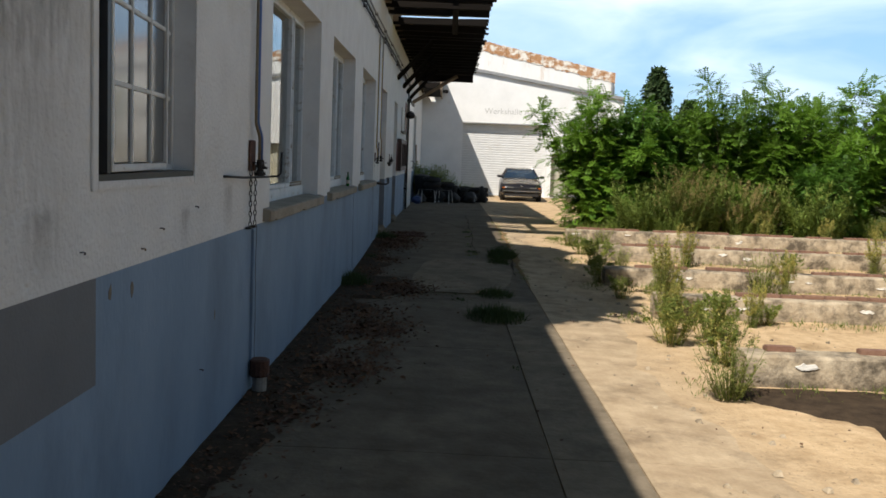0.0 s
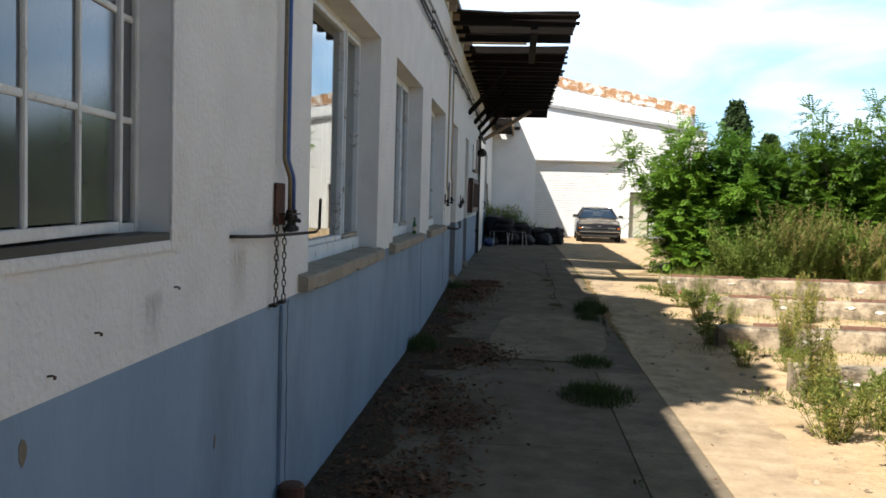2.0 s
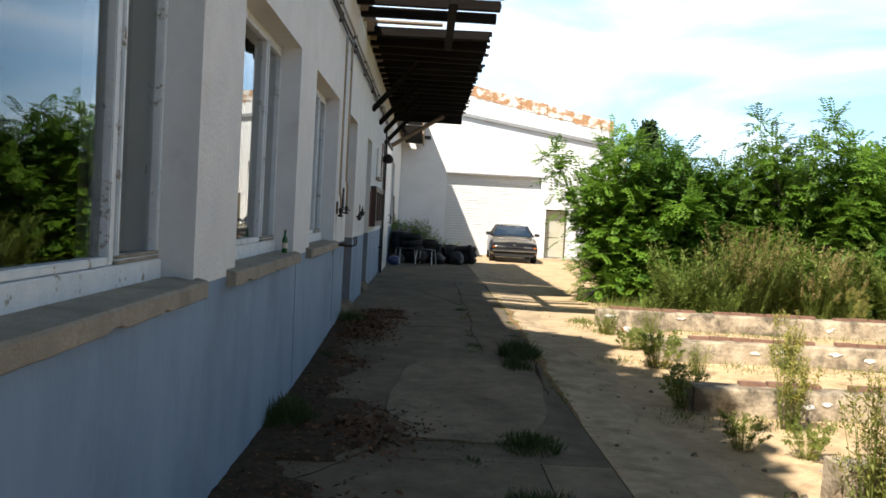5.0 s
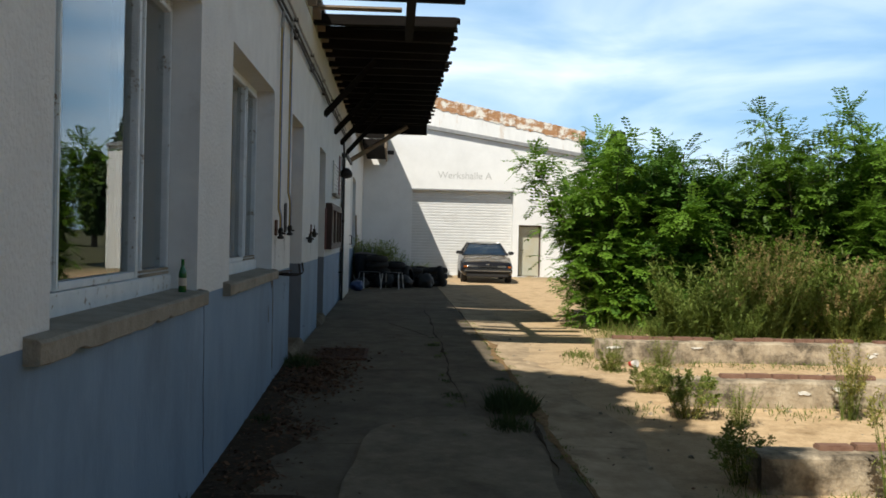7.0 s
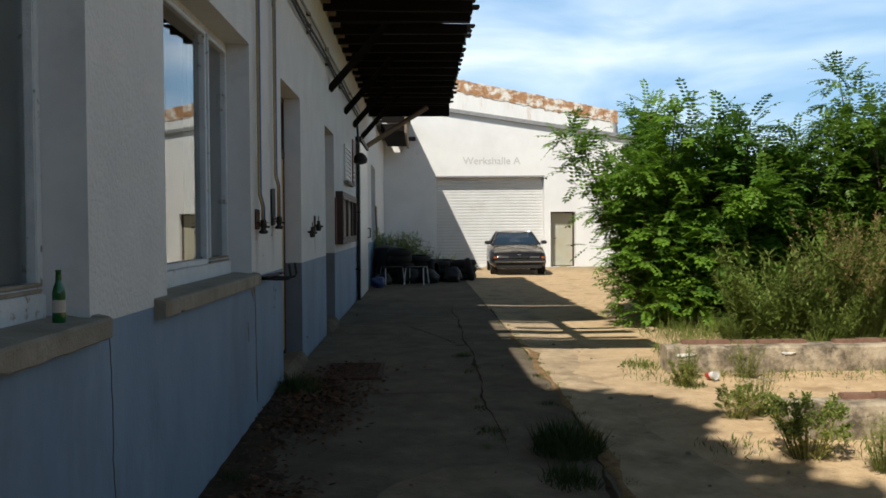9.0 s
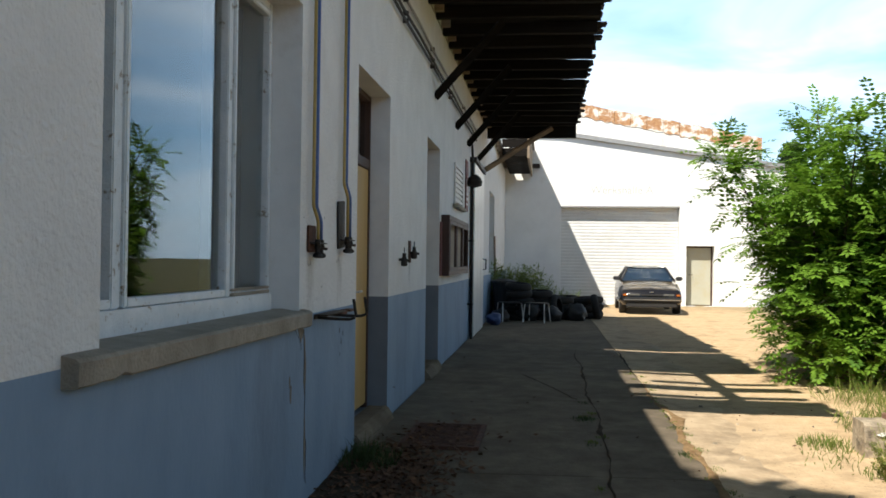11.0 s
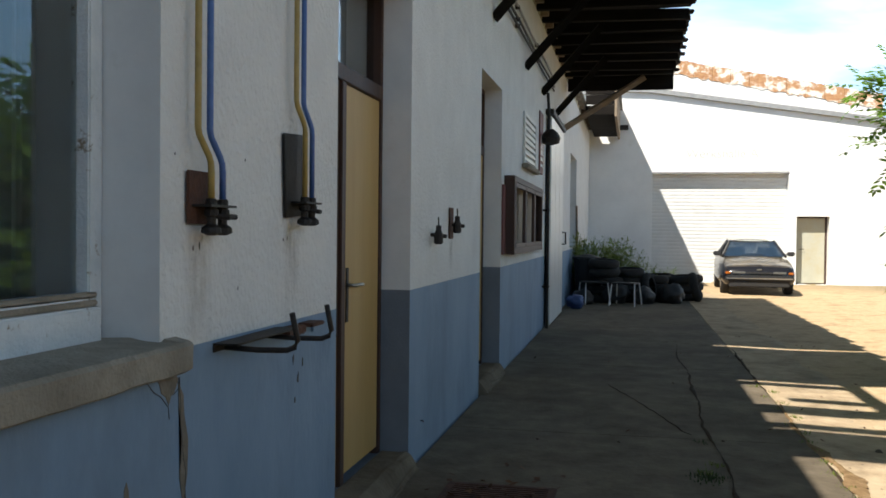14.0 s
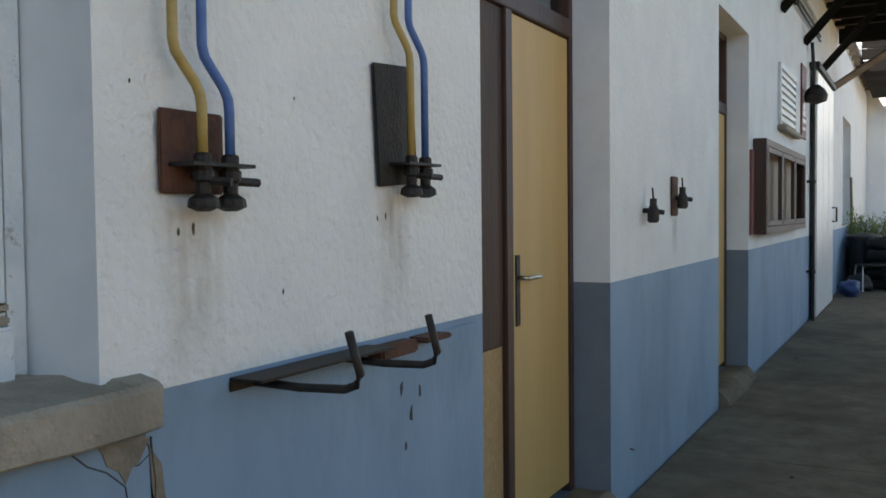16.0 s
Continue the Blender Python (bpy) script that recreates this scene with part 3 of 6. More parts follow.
# ---- windows of the building ----
def deep_window(k, y0, y1):
    w = thing("window_%d" % k, "three-part window in peeling pale paint with dark panes", "window", kind="structure")
    f, x = 0.05, -REC
    z0, z1 = SILL_Z, HEAD_Z
    m1, m2 = y0 + 0.45, y1 - 0.66
    part("window_frame", boxes(((x - 0.07, y0 + 0.002, z0 + 0.002), (x, y0 + f, z1 - 0.002)), ((x - 0.07, y1 - f, z0 + 0.002), (x, y1 - 0.002, z1 - 0.002)),
                               ((x - 0.07, y0 + f, z1 - f), (x, y1 - f, z1 - 0.002)), ((x - 0.07, y0 + f, z0 + 0.002), (x + 0.03, y1 - f, z0 + 0.1)),
                               ((x - 0.07, m1 - 0.03, z0 + 0.1), (x, m1 + 0.03, z1 - f)), ((x - 0.07, m2 - 0.03, z0 + 0.1), (x, m2 + 0.03, z1 - f)), bevel=0.006), FRAMEW, w)
    for a, b in ((y0 + f, m1 - 0.03), (m1 + 0.03, m2 - 0.03), (m2 + 0.03, y1 - f)):
        s = 0.034
        sash = part("sash", boxes(((x - 0.05, a + 0.003, z0 + 0.103), (x + 0.012, a + s, z1 - f - 0.003)), ((x - 0.05, b - s, z0 + 0.103), (x + 0.012, b - 0.003, z1 - f - 0.003)),
                                  ((x - 0.05, a + s, z0 + 0.103), (x + 0.012, b - s, z0 + 0.103 + s)), ((x - 0.05, a + s, z1 - f - s), (x + 0.012, b - s, z1 - f - 0.003)), bevel=0.005), FRAMEW, w)
        pane = part("pane", boxes(((x - 0.03, a + s - 0.005, z0 + 0.14), (x - 0.026, b - s + 0.005, z1 - f - s + 0.005))), GLASS, sash)
        pane.visible_shadow = False
    part("weather_strip", boxes(((x - 0.005, m2 + 0.03, z0 + 0.101), (x + 0.018, y1 - f, z0 + 0.118)), ((x - 0.005, m2 + 0.03, z0 + 0.123), (x + 0.016, y1 - f, z0 + 0.14)), bevel=0.004), CONC, w, "weathered bare wood strip")
    # the concrete sill, its edge chipped
    rnd = random.Random(k)
    bm = bmesh.new()
    n = 40
    a, b = y0 - 0.22, y1 + 0.09
    rows = []
    for i in range(n + 1):
        y = a + (b - a) * i / n
        end = i in (0, n)
        out = 0.068 - (0.012 if end else 0) + 0.005 * noise.noise(Vector((y * 6, k, 0)))
        low = SILL_Z - 0.085 + 0.006 * noise.noise(Vector((y * 7, k, 4)))
        if rnd.random() < 0.08:
            low += 0.015
        back = 0.004 if (y < y0 or y > y1) else -REC
        rows.append([bm.verts.new(p) for p in ((-REC - 0.02 if y0 < y < y1 else -0.02, y, SILL_Z + 0.012), (out - 0.012, y, SILL_Z - 0.002), (out, y, SILL_Z - 0.012), (out - 0.002, y, low + 0.006), (out - 0.01, y, low), (-0.05, y, low))])
    for p, q in zip(rows, rows[1:]):
        for i in range(5):
            bm.faces.new((p[i], q[i], q[i + 1], p[i + 1]))
    bm.faces.new(rows[0])
    bm.faces.new(rows[-1][::-1])
    bmesh.ops.recalc_face_normals(bm, faces=bm.faces)
    part("window_sill", bm, CONC, w, "rough chipped concrete sill")
    # folded curtain behind the narrow leaf
    bm = bmesh.new()
    line = []
    for i in range(26):
        y = m2 + 0.03 + (y1 - m2 - 0.08) * i / 25
        line.append((x - 0.16 + 0.02 * math.sin(i * 1.7), y))
    lo, hi = [bm.verts.new((p, q, z0 + 0.06)) for p, q in line], [bm.verts.new((p, q, z1 - 0.05)) for p, q in line]
    for i in range(25):
        bm.faces.new((lo[i], lo[i + 1], hi[i + 1], hi[i]))
    bmesh.ops.solidify(bm, geom=bm.faces[:], thickness=0.004)
    part("curtain", bm, CURTAIN, w, "grey hanging curtain")


for k, (a, b) in enumerate(WINDOWS):
    deep_window(k + 2, a, b)


def steel_window():
    w = thing("window_1", "steel-framed workshop window with small panes and an open casement", "window", kind="structure")
    y0, y1, z0, z1, x = 2.6, 3.87, 1.37, 2.83, -0.1
    f = 0.035
    bars = [((x - 0.03, y0 + 0.002, z0 + 0.002), (x, y0 + f, z1 - 0.002)), ((x - 0.03, y1 - f, z0 + 0.002), (x, y1 - 0.002, z1 - 0.002)),
            ((x - 0.03, y0 + f, z0 + 0.002), (x, y1 - f, z0 + f)), ((x - 0.03, y0 + f, z1 - f), (x, y1 - f, z1 - 0.002))]
    ys = [y0 + f, y0 + 0.33, y1 - 0.22, y1 - f]
    zs = [z0 + f, z0 + 0.36, z0 + 0.68, z0 + 1.0, z1 - f]
    for y in ys[1:-1]:
        bars.append(((x - 0.028, y - 0.012, z0 + f), (x - 0.002, y + 0.012, z1 - f)))
    for i in (0, 2):
        for z in zs[1:-1]:
            bars.append(((x - 0.026, ys[i] + 0.012, z - 0.01), (x - 0.004, ys[i + 1] - 0.012, z + 0.01)))
    part("window_frame", boxes(*bars, bevel=0.003), FRAMES, w)
    for i in (0, 2):
        for a, b in zip(zs, zs[1:]):
            part("pane", boxes(((x - 0.018, ys[i] + 0.005, a + 0.005), (x - 0.014, ys[i + 1] - 0.005, b - 0.005))), DULLGLASS, w)
    # the casement stands ajar, hinged on its far side
    lw, lh = 0.96, z1 - z0 - 0.1
    leaf_bars = [((-0.02, -lw, 0), (0.012, -lw + 0.028, lh)), ((-0.02, -0.028, 0), (0.012, 0, lh)), ((-0.02, -lw + 0.028, 0), (0.012, -0.028, 0.03)), ((-0.02, -lw + 0.028, lh - 0.03), (0.012, -0.028, lh))]
    cy, cz = [-lw + 0.028, -lw * 0.667, -lw * 0.333, -0.028], [0.03, 0.345, 0.66, 0.98, lh - 0.03]
    for y in cy[1:-1]:
        leaf_bars.append(((-0.015, y - 0.011, 0.03), (0.008, y + 0.011, lh - 0.03)))
    for z in cz[1:-1]:
        for a, b in zip(cy, cy[1:]):
            leaf_bars.append(((-0.013, a + 0.011, z - 0.01), (0.006, b - 0.011, z + 0.01)))
    leaf = part("casement", boxes(*leaf_bars, bevel=0.003), FRAMES, w)
    leaf.matrix_basis = pose(-0.075, y1 - 0.21, z0 + 0.014, 0, 0, 5)
    part("edge_strip", boxes(((-0.06, -lw - 0.05, -0.004), (0.008, -lw - 0.002, lh))), PLASTK, leaf)
    for a, b in zip(cy, cy[1:]):
        for c, d in zip(cz, cz[1:]):
            part("pane", boxes(((-0.006, a + 0.006, c + 0.006), (-0.002, b - 0.006, d - 0.006))), DULLGLASS, leaf)
    part("window_sill", boxes(((-0.15, y0 + 0.003, z0 - 0.02), (0.006, y1 - 0.003, z0 + 0.006)), bevel=0.003), PLASTK, w, "dark weathered sill")
    t = 0.055
    part("surround", boxes(((0.0, y0 - t, z0 - t), (0.01, y0, z1 + t)), ((0.0, y1, z0 - t), (0.01, y1 + t, z1 + t)), ((0.0, y0, z1), (0.01, y1, z1 + t)), ((0.0, y0, z0 - t), (0.01, y1, z0 - 0.02)), bevel=0.003), WHITE, w)


steel_window()


# ---- doors ----
def yard_door(k, y0, y1, boarded):
    d = thing("door_%d" % k, "yellow panel door in a dark frame under a glazed transom", "door", kind="structure")
    x, z0, f = -REC, 0.1, 0.05
    mid = y0 + 0.61 if boarded else y0 + 0.1
    bars = [((x - 0.09, y0 + 0.002, z0), (x, y0 + f, HEAD_Z - 0.002)), ((x - 0.09, y1 - f, z0), (x, y1 - 0.002, HEAD_Z - 0.002)), ((x - 0.09, y0 + f, HEAD_Z - f), (x, y1 - f, HEAD_Z - 0.002)),
            ((x - 0.09, y0 + f, 2.14), (x + 0.01, y1 - f, 2.22)), ((x - 0.09, mid - 0.035, z0), (x + 0.005, mid + 0.03, 2.14))]
    part("door_frame", boxes(*bars, bevel=0.004), DARKFRAME, d, "dark brown frame")
    leaf = part("leaf", boxes(((x - 0.05, mid + 0.033, z0 + 0.04), (x - 0.008, y1 - f - 0.003, 2.135)), bevel=0.004), DOORY, d)
    hy = mid + 0.09
    part("door_plate", boxes(((x - 0.008, hy - 0.02, 0.92), (x - 0.002, hy + 0.02, 1.2)), bevel=0.002), IRON, leaf)
    part("door_handle", tube(tube(bmesh.new(), [(x - 0.004, hy, 1.11), (x + 0.045, hy, 1.11)], 0.009), [(x + 0.045, hy - 0.008, 1.11), (x + 0.05, hy + 0.06, 1.112), (x + 0.045, hy + 0.12, 1.11)], 0.009), CHROME, leaf, "worn metal lever handle", True)
    if boarded:
        part("side_board", boxes(((x - 0.05, y0 + f, 0.86), (x - 0.012, mid - 0.035, 2.138)), bevel=0.003), mat("dark_board", (0.035, 0.018, 0.01), (0.07, 0.035, 0.018), 10, 0.7, bump=0.3, stretch=(1, 1, 0.12)), d, "dark stained board")
        part("side_board", boxes(((x - 0.055, y0 + f, z0), (x - 0.018, mid - 0.035, 0.857))), OSB, d, "raw chipboard panel")
    pane = part("transom_pane", boxes(((x - 0.05, y0 + f - 0.004, 2.216), (x - 0.046, y1 - f + 0.004, HEAD_Z - f + 0.004))), GLASS, d)
    pane.visible_shadow = False
    bm = bmesh.new()
    box(bm, (-0.17, y0 + 0.004, -0.3), (0.07, y1 - 0.004, 0.112), 0.015)
    bmesh.ops.subdivide_edges(bm, edges=bm.edges[:], cuts=5, use_grid_fill=True)
    for v in bm.verts:
        if v.co.x > -0.02:
            v.co += 0.03 * noise.noise_vector(v.co * 5) * Vector((0.8, 0.3, 0.4))
            v.co.z -= 0.075 * smoothstep(0.0, 0.07, v.co.x)
    part("threshold", bm, SLAB, d, "broken concrete threshold")


yard_door(1, *DOORS[0], True)
yard_door(2, *DOORS[1], False)


# ---- canopy over the lane ----
def build_canopy():
    c = thing("canopy", "decaying black timber canopy with missing boards", "canopy", kind="structure")
    rnd = random.Random(11)
    y0, y1, xo, z = 15.5, 30.2, 2.02, 4.3
    me = None
    y = y0 + 0.1
    while y < y1:
        if 17.5 < y < 18.2:
            y += 0.73
            continue
        if me is None:
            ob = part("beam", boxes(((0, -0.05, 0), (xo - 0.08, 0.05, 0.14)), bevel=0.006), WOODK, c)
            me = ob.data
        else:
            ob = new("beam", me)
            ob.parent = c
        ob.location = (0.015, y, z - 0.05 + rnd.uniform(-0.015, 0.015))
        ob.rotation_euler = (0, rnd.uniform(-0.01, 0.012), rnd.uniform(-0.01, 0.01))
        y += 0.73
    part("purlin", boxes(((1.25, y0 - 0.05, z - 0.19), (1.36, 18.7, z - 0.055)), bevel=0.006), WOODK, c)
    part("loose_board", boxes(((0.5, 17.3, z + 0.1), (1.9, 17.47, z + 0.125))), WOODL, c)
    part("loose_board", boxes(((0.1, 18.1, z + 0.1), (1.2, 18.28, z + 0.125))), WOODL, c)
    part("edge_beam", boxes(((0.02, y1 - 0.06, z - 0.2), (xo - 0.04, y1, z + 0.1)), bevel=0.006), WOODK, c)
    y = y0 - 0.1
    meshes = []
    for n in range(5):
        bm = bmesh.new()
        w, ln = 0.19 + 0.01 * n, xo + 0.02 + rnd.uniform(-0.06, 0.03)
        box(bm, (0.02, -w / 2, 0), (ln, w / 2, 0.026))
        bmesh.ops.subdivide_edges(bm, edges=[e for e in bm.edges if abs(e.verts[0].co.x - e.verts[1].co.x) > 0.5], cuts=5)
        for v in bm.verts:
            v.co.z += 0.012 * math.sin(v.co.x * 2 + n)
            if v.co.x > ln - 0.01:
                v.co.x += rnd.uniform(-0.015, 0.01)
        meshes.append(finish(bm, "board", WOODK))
    gaps = ((16.1, 16.75), (16.95, 18.5), (21.0, 21.08))
    while y < y1 - 0.05:
        if not any(a < y < b for a, b in gaps):
            ob = new("board", meshes[rnd.randrange(5)])
            ob.parent = c
            ob.location = (rnd.uniform(-0.02, 0.02), y, z + 0.105 + rnd.uniform(0, 0.02))
            ob.rotation_euler = (rnd.uniform(-0.025, 0.025), rnd.uniform(-0.012, 0.02), rnd.uniform(-0.008, 0.008))
        y += 0.206 if y < 18.4 else 0.184
    for y, end, light in ((20.8, 0.8, 0), (23.3, 0.8, 0), (25.3, 0.8, 0), (27.6, 0.8, 0), (29.6, 1.45, 1)):
        bm = tube(bmesh.new(), [(0.0, y, 3.33), (end, y, 3.33 + (0.92 if light else 0.9))], 0.062, 4)
        part("strut", bm, WOODL if light else WOODK, c)


build_canopy()

# ---- the hall across the yard's end ----
HY = 39.8
hall_u = [-9.0, -1.0, 1.83, 5.6, 5.82, 6.7, 8.9]
hall_v = [-0.4, 0.0, 1.93, 3.15, 4.0]
cell_wall("wall_north", hall_u, hall_v, lambda u, v: not ((1.83 < u < 5.6 and 0 < v < 3.15) or (5.82 < u < 6.7 and 0 < v < 1.93)), 0.4,
          lambda u, v, d: (u, HY + d, v), [HALLWHITE], lambda u, v: 0, "sunlit white front wall of a workshop hall", "wall")


def roofline(x):
    return 5.56 - 0.05 * max(0.0, 1.3 - x) - 0.152 * max(0.0, x - 1.3)


def build_hall_top():
    xs = [-9 + 0.895 * i for i in range(21)]
    bm = bmesh.new()
    a = [[bm.verts.new((x, HY + d, z)) for d, z in ((0, 4.0), (0, roofline(x)), (0.4, roofline(x)), (0.4, 4.0))] for x in xs]
    for p, q in zip(a, a[1:]):
        for i in range(4):
            bm.faces.new((p[i], q[i], q[(i + 1) % 4], p[(i + 1) % 4]))
    bm.faces.new(a[0])
    bm.faces.new(a[-1][::-1])
    bmesh.ops.recalc_face_normals(bm, faces=bm.faces)
    tagged(part("wall_gable", bm, HALLWHITE), "white gable wall above a roller gate", "wall", kind="structure")
    bm = bmesh.new()
    b = [[bm.verts.new((x, HY + d, roofline(x) + z)) for d, z in ((-0.14, 0.0), (-0.14, 0.13), (0.45, 0.13), (0.45, 0.004))] for x in xs]
    for p, q in zip(b, b[1:]):
        for i in range(4):
            bm.faces.new((p[i], q[i], q[(i + 1) % 4], p[(i + 1) % 4]))
    bm.faces.new(b[0])
    bm.faces.new(b[-1][::-1])
    bmesh.ops.recalc_face_normals(bm, faces=bm.faces)
    tagged(part("trim", bm, TRIM), "grey metal flashing along the roof edge", "trim", kind="structure")
    bm = boxes(((8.5, HY + 0.4, -0.4), (8.9, HY + 26, 4.05)), ((-9, HY + 25.6, -0.4), (8.5, HY + 26, 4.3)), ((-9, HY + 0.4, -0.4), (-8.6, HY + 25.6, 4.3)))
    tagged(part("wall_hall_side", bm, HALLWHITE), "plain side walls of the hall", "wall", kind="structure")
    # raised rear part with its rusted edge
    y = HY + 5.7
    xs2 = [-9 + 0.615 * i for i in range(31)]

    def top(x):
        return 7.49 - 0.2015 * (x - 2.8)

    bm = bmesh.new()
    c = [[bm.verts.new((x, y + d, z)) for d, z in ((0, 4.0), (0, top(x) - 0.5), (0.5, top(x) - 0.5), (0.5, 4.0))] for x in xs2]
    for p, q in zip(c, c[1:]):
        for i in range(4):
            bm.faces.new((p[i], q[i], q[(i + 1) % 4], p[(i + 1) % 4]))
    bm.faces.new(c[0])
    bm.faces.new(c[-1][::-1])
    bmesh.ops.recalc_face_normals(bm, faces=bm.faces)
    tagged(part("wall_upper", bm, RUSTWALL), "white upper wall streaked with rust", "wall", kind="structure")
    rnd = random.Random(3)
    cap = thing("rusted_edge", "rusted peeling sheet metal along the roof edge", "roof edge", kind="structure")
    for p, q in zip(xs2, xs2[1:]):
        bm = bmesh.new()
        n = 5
        cols = []
        for i in range(n + 1):
            x = p + 0.006 + (q - p - 0.012) * i / n
            lo = top(x) - 0.5 + rnd.uniform(-0.07, 0.03)
            hi = top(x) + rnd.uniform(-0.03, 0.03)
            cols.append([bm.verts.new(v) for v in ((x, y - 0.03, lo), (x, y - 0.03, hi), (x, y + 0.5, hi), (x, y + 0.5, lo))])
        for s, t in zip(cols, cols[1:]):
            for i in range(4):
                bm.faces.new((s[i], t[i], t[(i + 1) % 4], s[(i + 1) % 4]))
        bm.faces.new(cols[0])
        bm.faces.new(cols[-1][::-1])
        bmesh.ops.recalc_face_normals(bm, faces=bm.faces)
        part("sheet", bm, RUSTBAND, cap)
    x = xs2[-1]
    tagged(part("rain_pipe", tube(bmesh.new(), [(x - 0.15, y - 0.1, top(x) - 0.5), (x - 0.15, y - 0.1, 4.4)], 0.07), TRIM), "grey rain pipe on the upper wall", "pipe", kind="structure")


build_hall_top()
tagged(part("hall_roof", boxes(((-9, HY + 0.46, 4.1), (8.5, HY + 25.6, 4.3))), CORR), "grey sheet roof of the hall", "roof", kind="structure")


def build_gate():
    g = thing("roller_gate", "closed white roller shutter gate of the hall", "gate", kind="structure")
    n = 30
    h = 3.15 / n
    me = None
    for i in range(n):
        if me is None:
            bm = bmesh.new()
            prof = [(0.008, 0.001), (0.0, 0.012), (-0.003, h * 0.5), (0.0, h - 0.012), (0.008, h - 0.001)]
            a = [bm.verts.new((1.835, y, z)) for y, z in prof]
            b = [bm.verts.new((5.595, y, z)) for y, z in prof]
            for k in range(4):
                bm.faces.new((a[k], b[k], b[k + 1], a[k + 1]))
            bmesh.ops.recalc_face_normals(bm, faces=bm.faces)
            ob = part("slat", bm, SHUT, g)
            me = ob.data
        else:
            ob = new("slat", me)
            ob.parent = g
        ob.location = (0, HY + 0.31, i * h)
    part("header", boxes(((1.82, HY - 0.02, 3.15), (5.61, HY + 0.002, 3.2)), bevel=0.004), TRIM, g)


build_gate()


def text(name, body, size, at, rot, material, label, category):
    cu = bpy.data.curves.new(name, 'FONT')
    cu.body, cu.size, cu.extrude = body, size, 0.002
    tmp = bpy.data.objects.new(name, cu)
    scene.collection.objects.link(tmp)
    me = bpy.data.meshes.new_from_object(tmp.evaluated_get(bpy.context.evaluated_depsgraph_get()))
    bpy.data.objects.remove(tmp)
    me.materials.append(material)
    ob = new(name, me)
    ob.matrix_basis = pose(*at, *rot)
    return tagged(ob, label, category)


text("wall_lettering", "Werkshalle A", 0.36, (2.76, HY - 0.006, 3.6), (90, 0, 0), FADED, "faded painted lettering above the roller gate", "lettering")


def build_side_door():
    d = thing("door_3", "beige sheet metal side door of the hall", "door", kind="structure")
    y = HY + 0.34
    part("leaf", boxes(((5.88, y, 0.03), (6.64, y + 0.05, 1.88)), bevel=0.005), BEIGEDOOR, d)
    part("door_frame", boxes(((5.822, y - 0.01, 0), (5.878, y + 0.08, 1.93)), ((6.642, y - 0.01, 0), (6.698, y + 0.08, 1.93)), ((5.878, y - 0.01, 1.883), (6.642, y + 0.08, 1.928))), DARKFRAME, d)
    part("door_handle", tube(bmesh.new(), [(5.96, y - 0.004, 1.0), (5.96, y - 0.06, 1.0), (6.07, y - 0.06, 1.0)], 0.011), IRON, d)


build_side_door()


def end_roof():
    r = thing("lean_to_roof", "brown boarded end of a lean-to roof", "roof", kind="structure")
    for i in range(6):
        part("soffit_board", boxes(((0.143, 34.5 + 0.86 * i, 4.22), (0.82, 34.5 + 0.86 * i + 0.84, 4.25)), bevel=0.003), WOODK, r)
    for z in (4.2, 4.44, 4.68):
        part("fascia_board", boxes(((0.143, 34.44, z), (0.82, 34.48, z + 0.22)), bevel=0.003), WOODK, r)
    part("side_fascia", boxes(((0.82, 34.44, 4.15), (0.88, 39.78, 4.95)), bevel=0.004), WOODL, r)
    part("roof_sheet", boxes(((0.143, 34.4, 5.0), (0.95, 39.78, 5.04))), CORR, r)


end_roof()


def soil():
    """Drifts of dark soil along the wall's foot, and a shadow in the yard laid as a dark sheet."""
    bm = bmesh.new()

    def sheet(x0, x1, y0, y1, edge, step, lift):
        nx, ny = max(4, int((x1 - x0) / step)), int((y1 - y0) / step)
        g = []
        for i in range(nx + 1):
            col = []
            for j in range(ny + 1):
                x, y = x0 + (x1 - x0) * i / nx, y0 + (y1 - y0) * j / ny
                col.append(bm.verts.new((x, y, gz(y) - 0.03 + lift * edge(x, y) + 0.012 * noise.noise(Vector((x * 6, y * 6, 1))))))
            g.append(col)
        for i in range(nx):
            for j in range(ny):
                bm.faces.new((g[i][j], g[i + 1][j], g[i + 1][j + 1], g[i][j + 1]))

    def foot(x, y):
        w = 0.42 + 0.3 * noise.noise(Vector((2, y * 0.45, 0))) + 0.22 * noise.noise(Vector((5, y * 1.6, 0))) + (0.35 if 9.7 < y < 11.6 else 0.0)
        return smoothstep(-0.12, 0.25, w + 0.12 * noise.noise(Vector((x * 5, y * 4, 9))) - x)

    # a shadow on the yard, put in as a dark patch of the sheet
    def painted_shade(x, y):
        d = 1.0 - max(abs(x - 6.6) / 3.1, abs(y - 4.1) / 2.1) + 0.25 * noise.noise(Vector((x * 0.9, y * 0.9, 4)))
        return smoothstep(-0.05, 0.25, d)

    sheet(0.0, 1.3, 0.5, 16.4, foot, 0.07, 0.07)
    sheet(3.0, 10.0, 1.6, 6.6, painted_shade, 0.12, 0.06)
    for x, y0, y1, wob in ((2.43, 11.0, 24.0, 0.12),):
        y = y0
        pts = []
        while y < y1:
            pts.append((x + wob * 0.3 * noise.noise(Vector((x, y * 0.35, 0))) + 0.03 * noise.noise(Vector((x, y * 3, 2))), y, gz(y) + 0.0 + 0.016 * noise.noise(Vector((x, y * 2.2, 6)))))
            y += 0.12
        tube(bm, pts, 0.014, 6)
    tagged(part("soil", bm, SOIL_AND_SHADE, smooth=True), "dark soil drifted along the wall, and a shade patch painted on the yard", "soil", kind="structure")


soil()


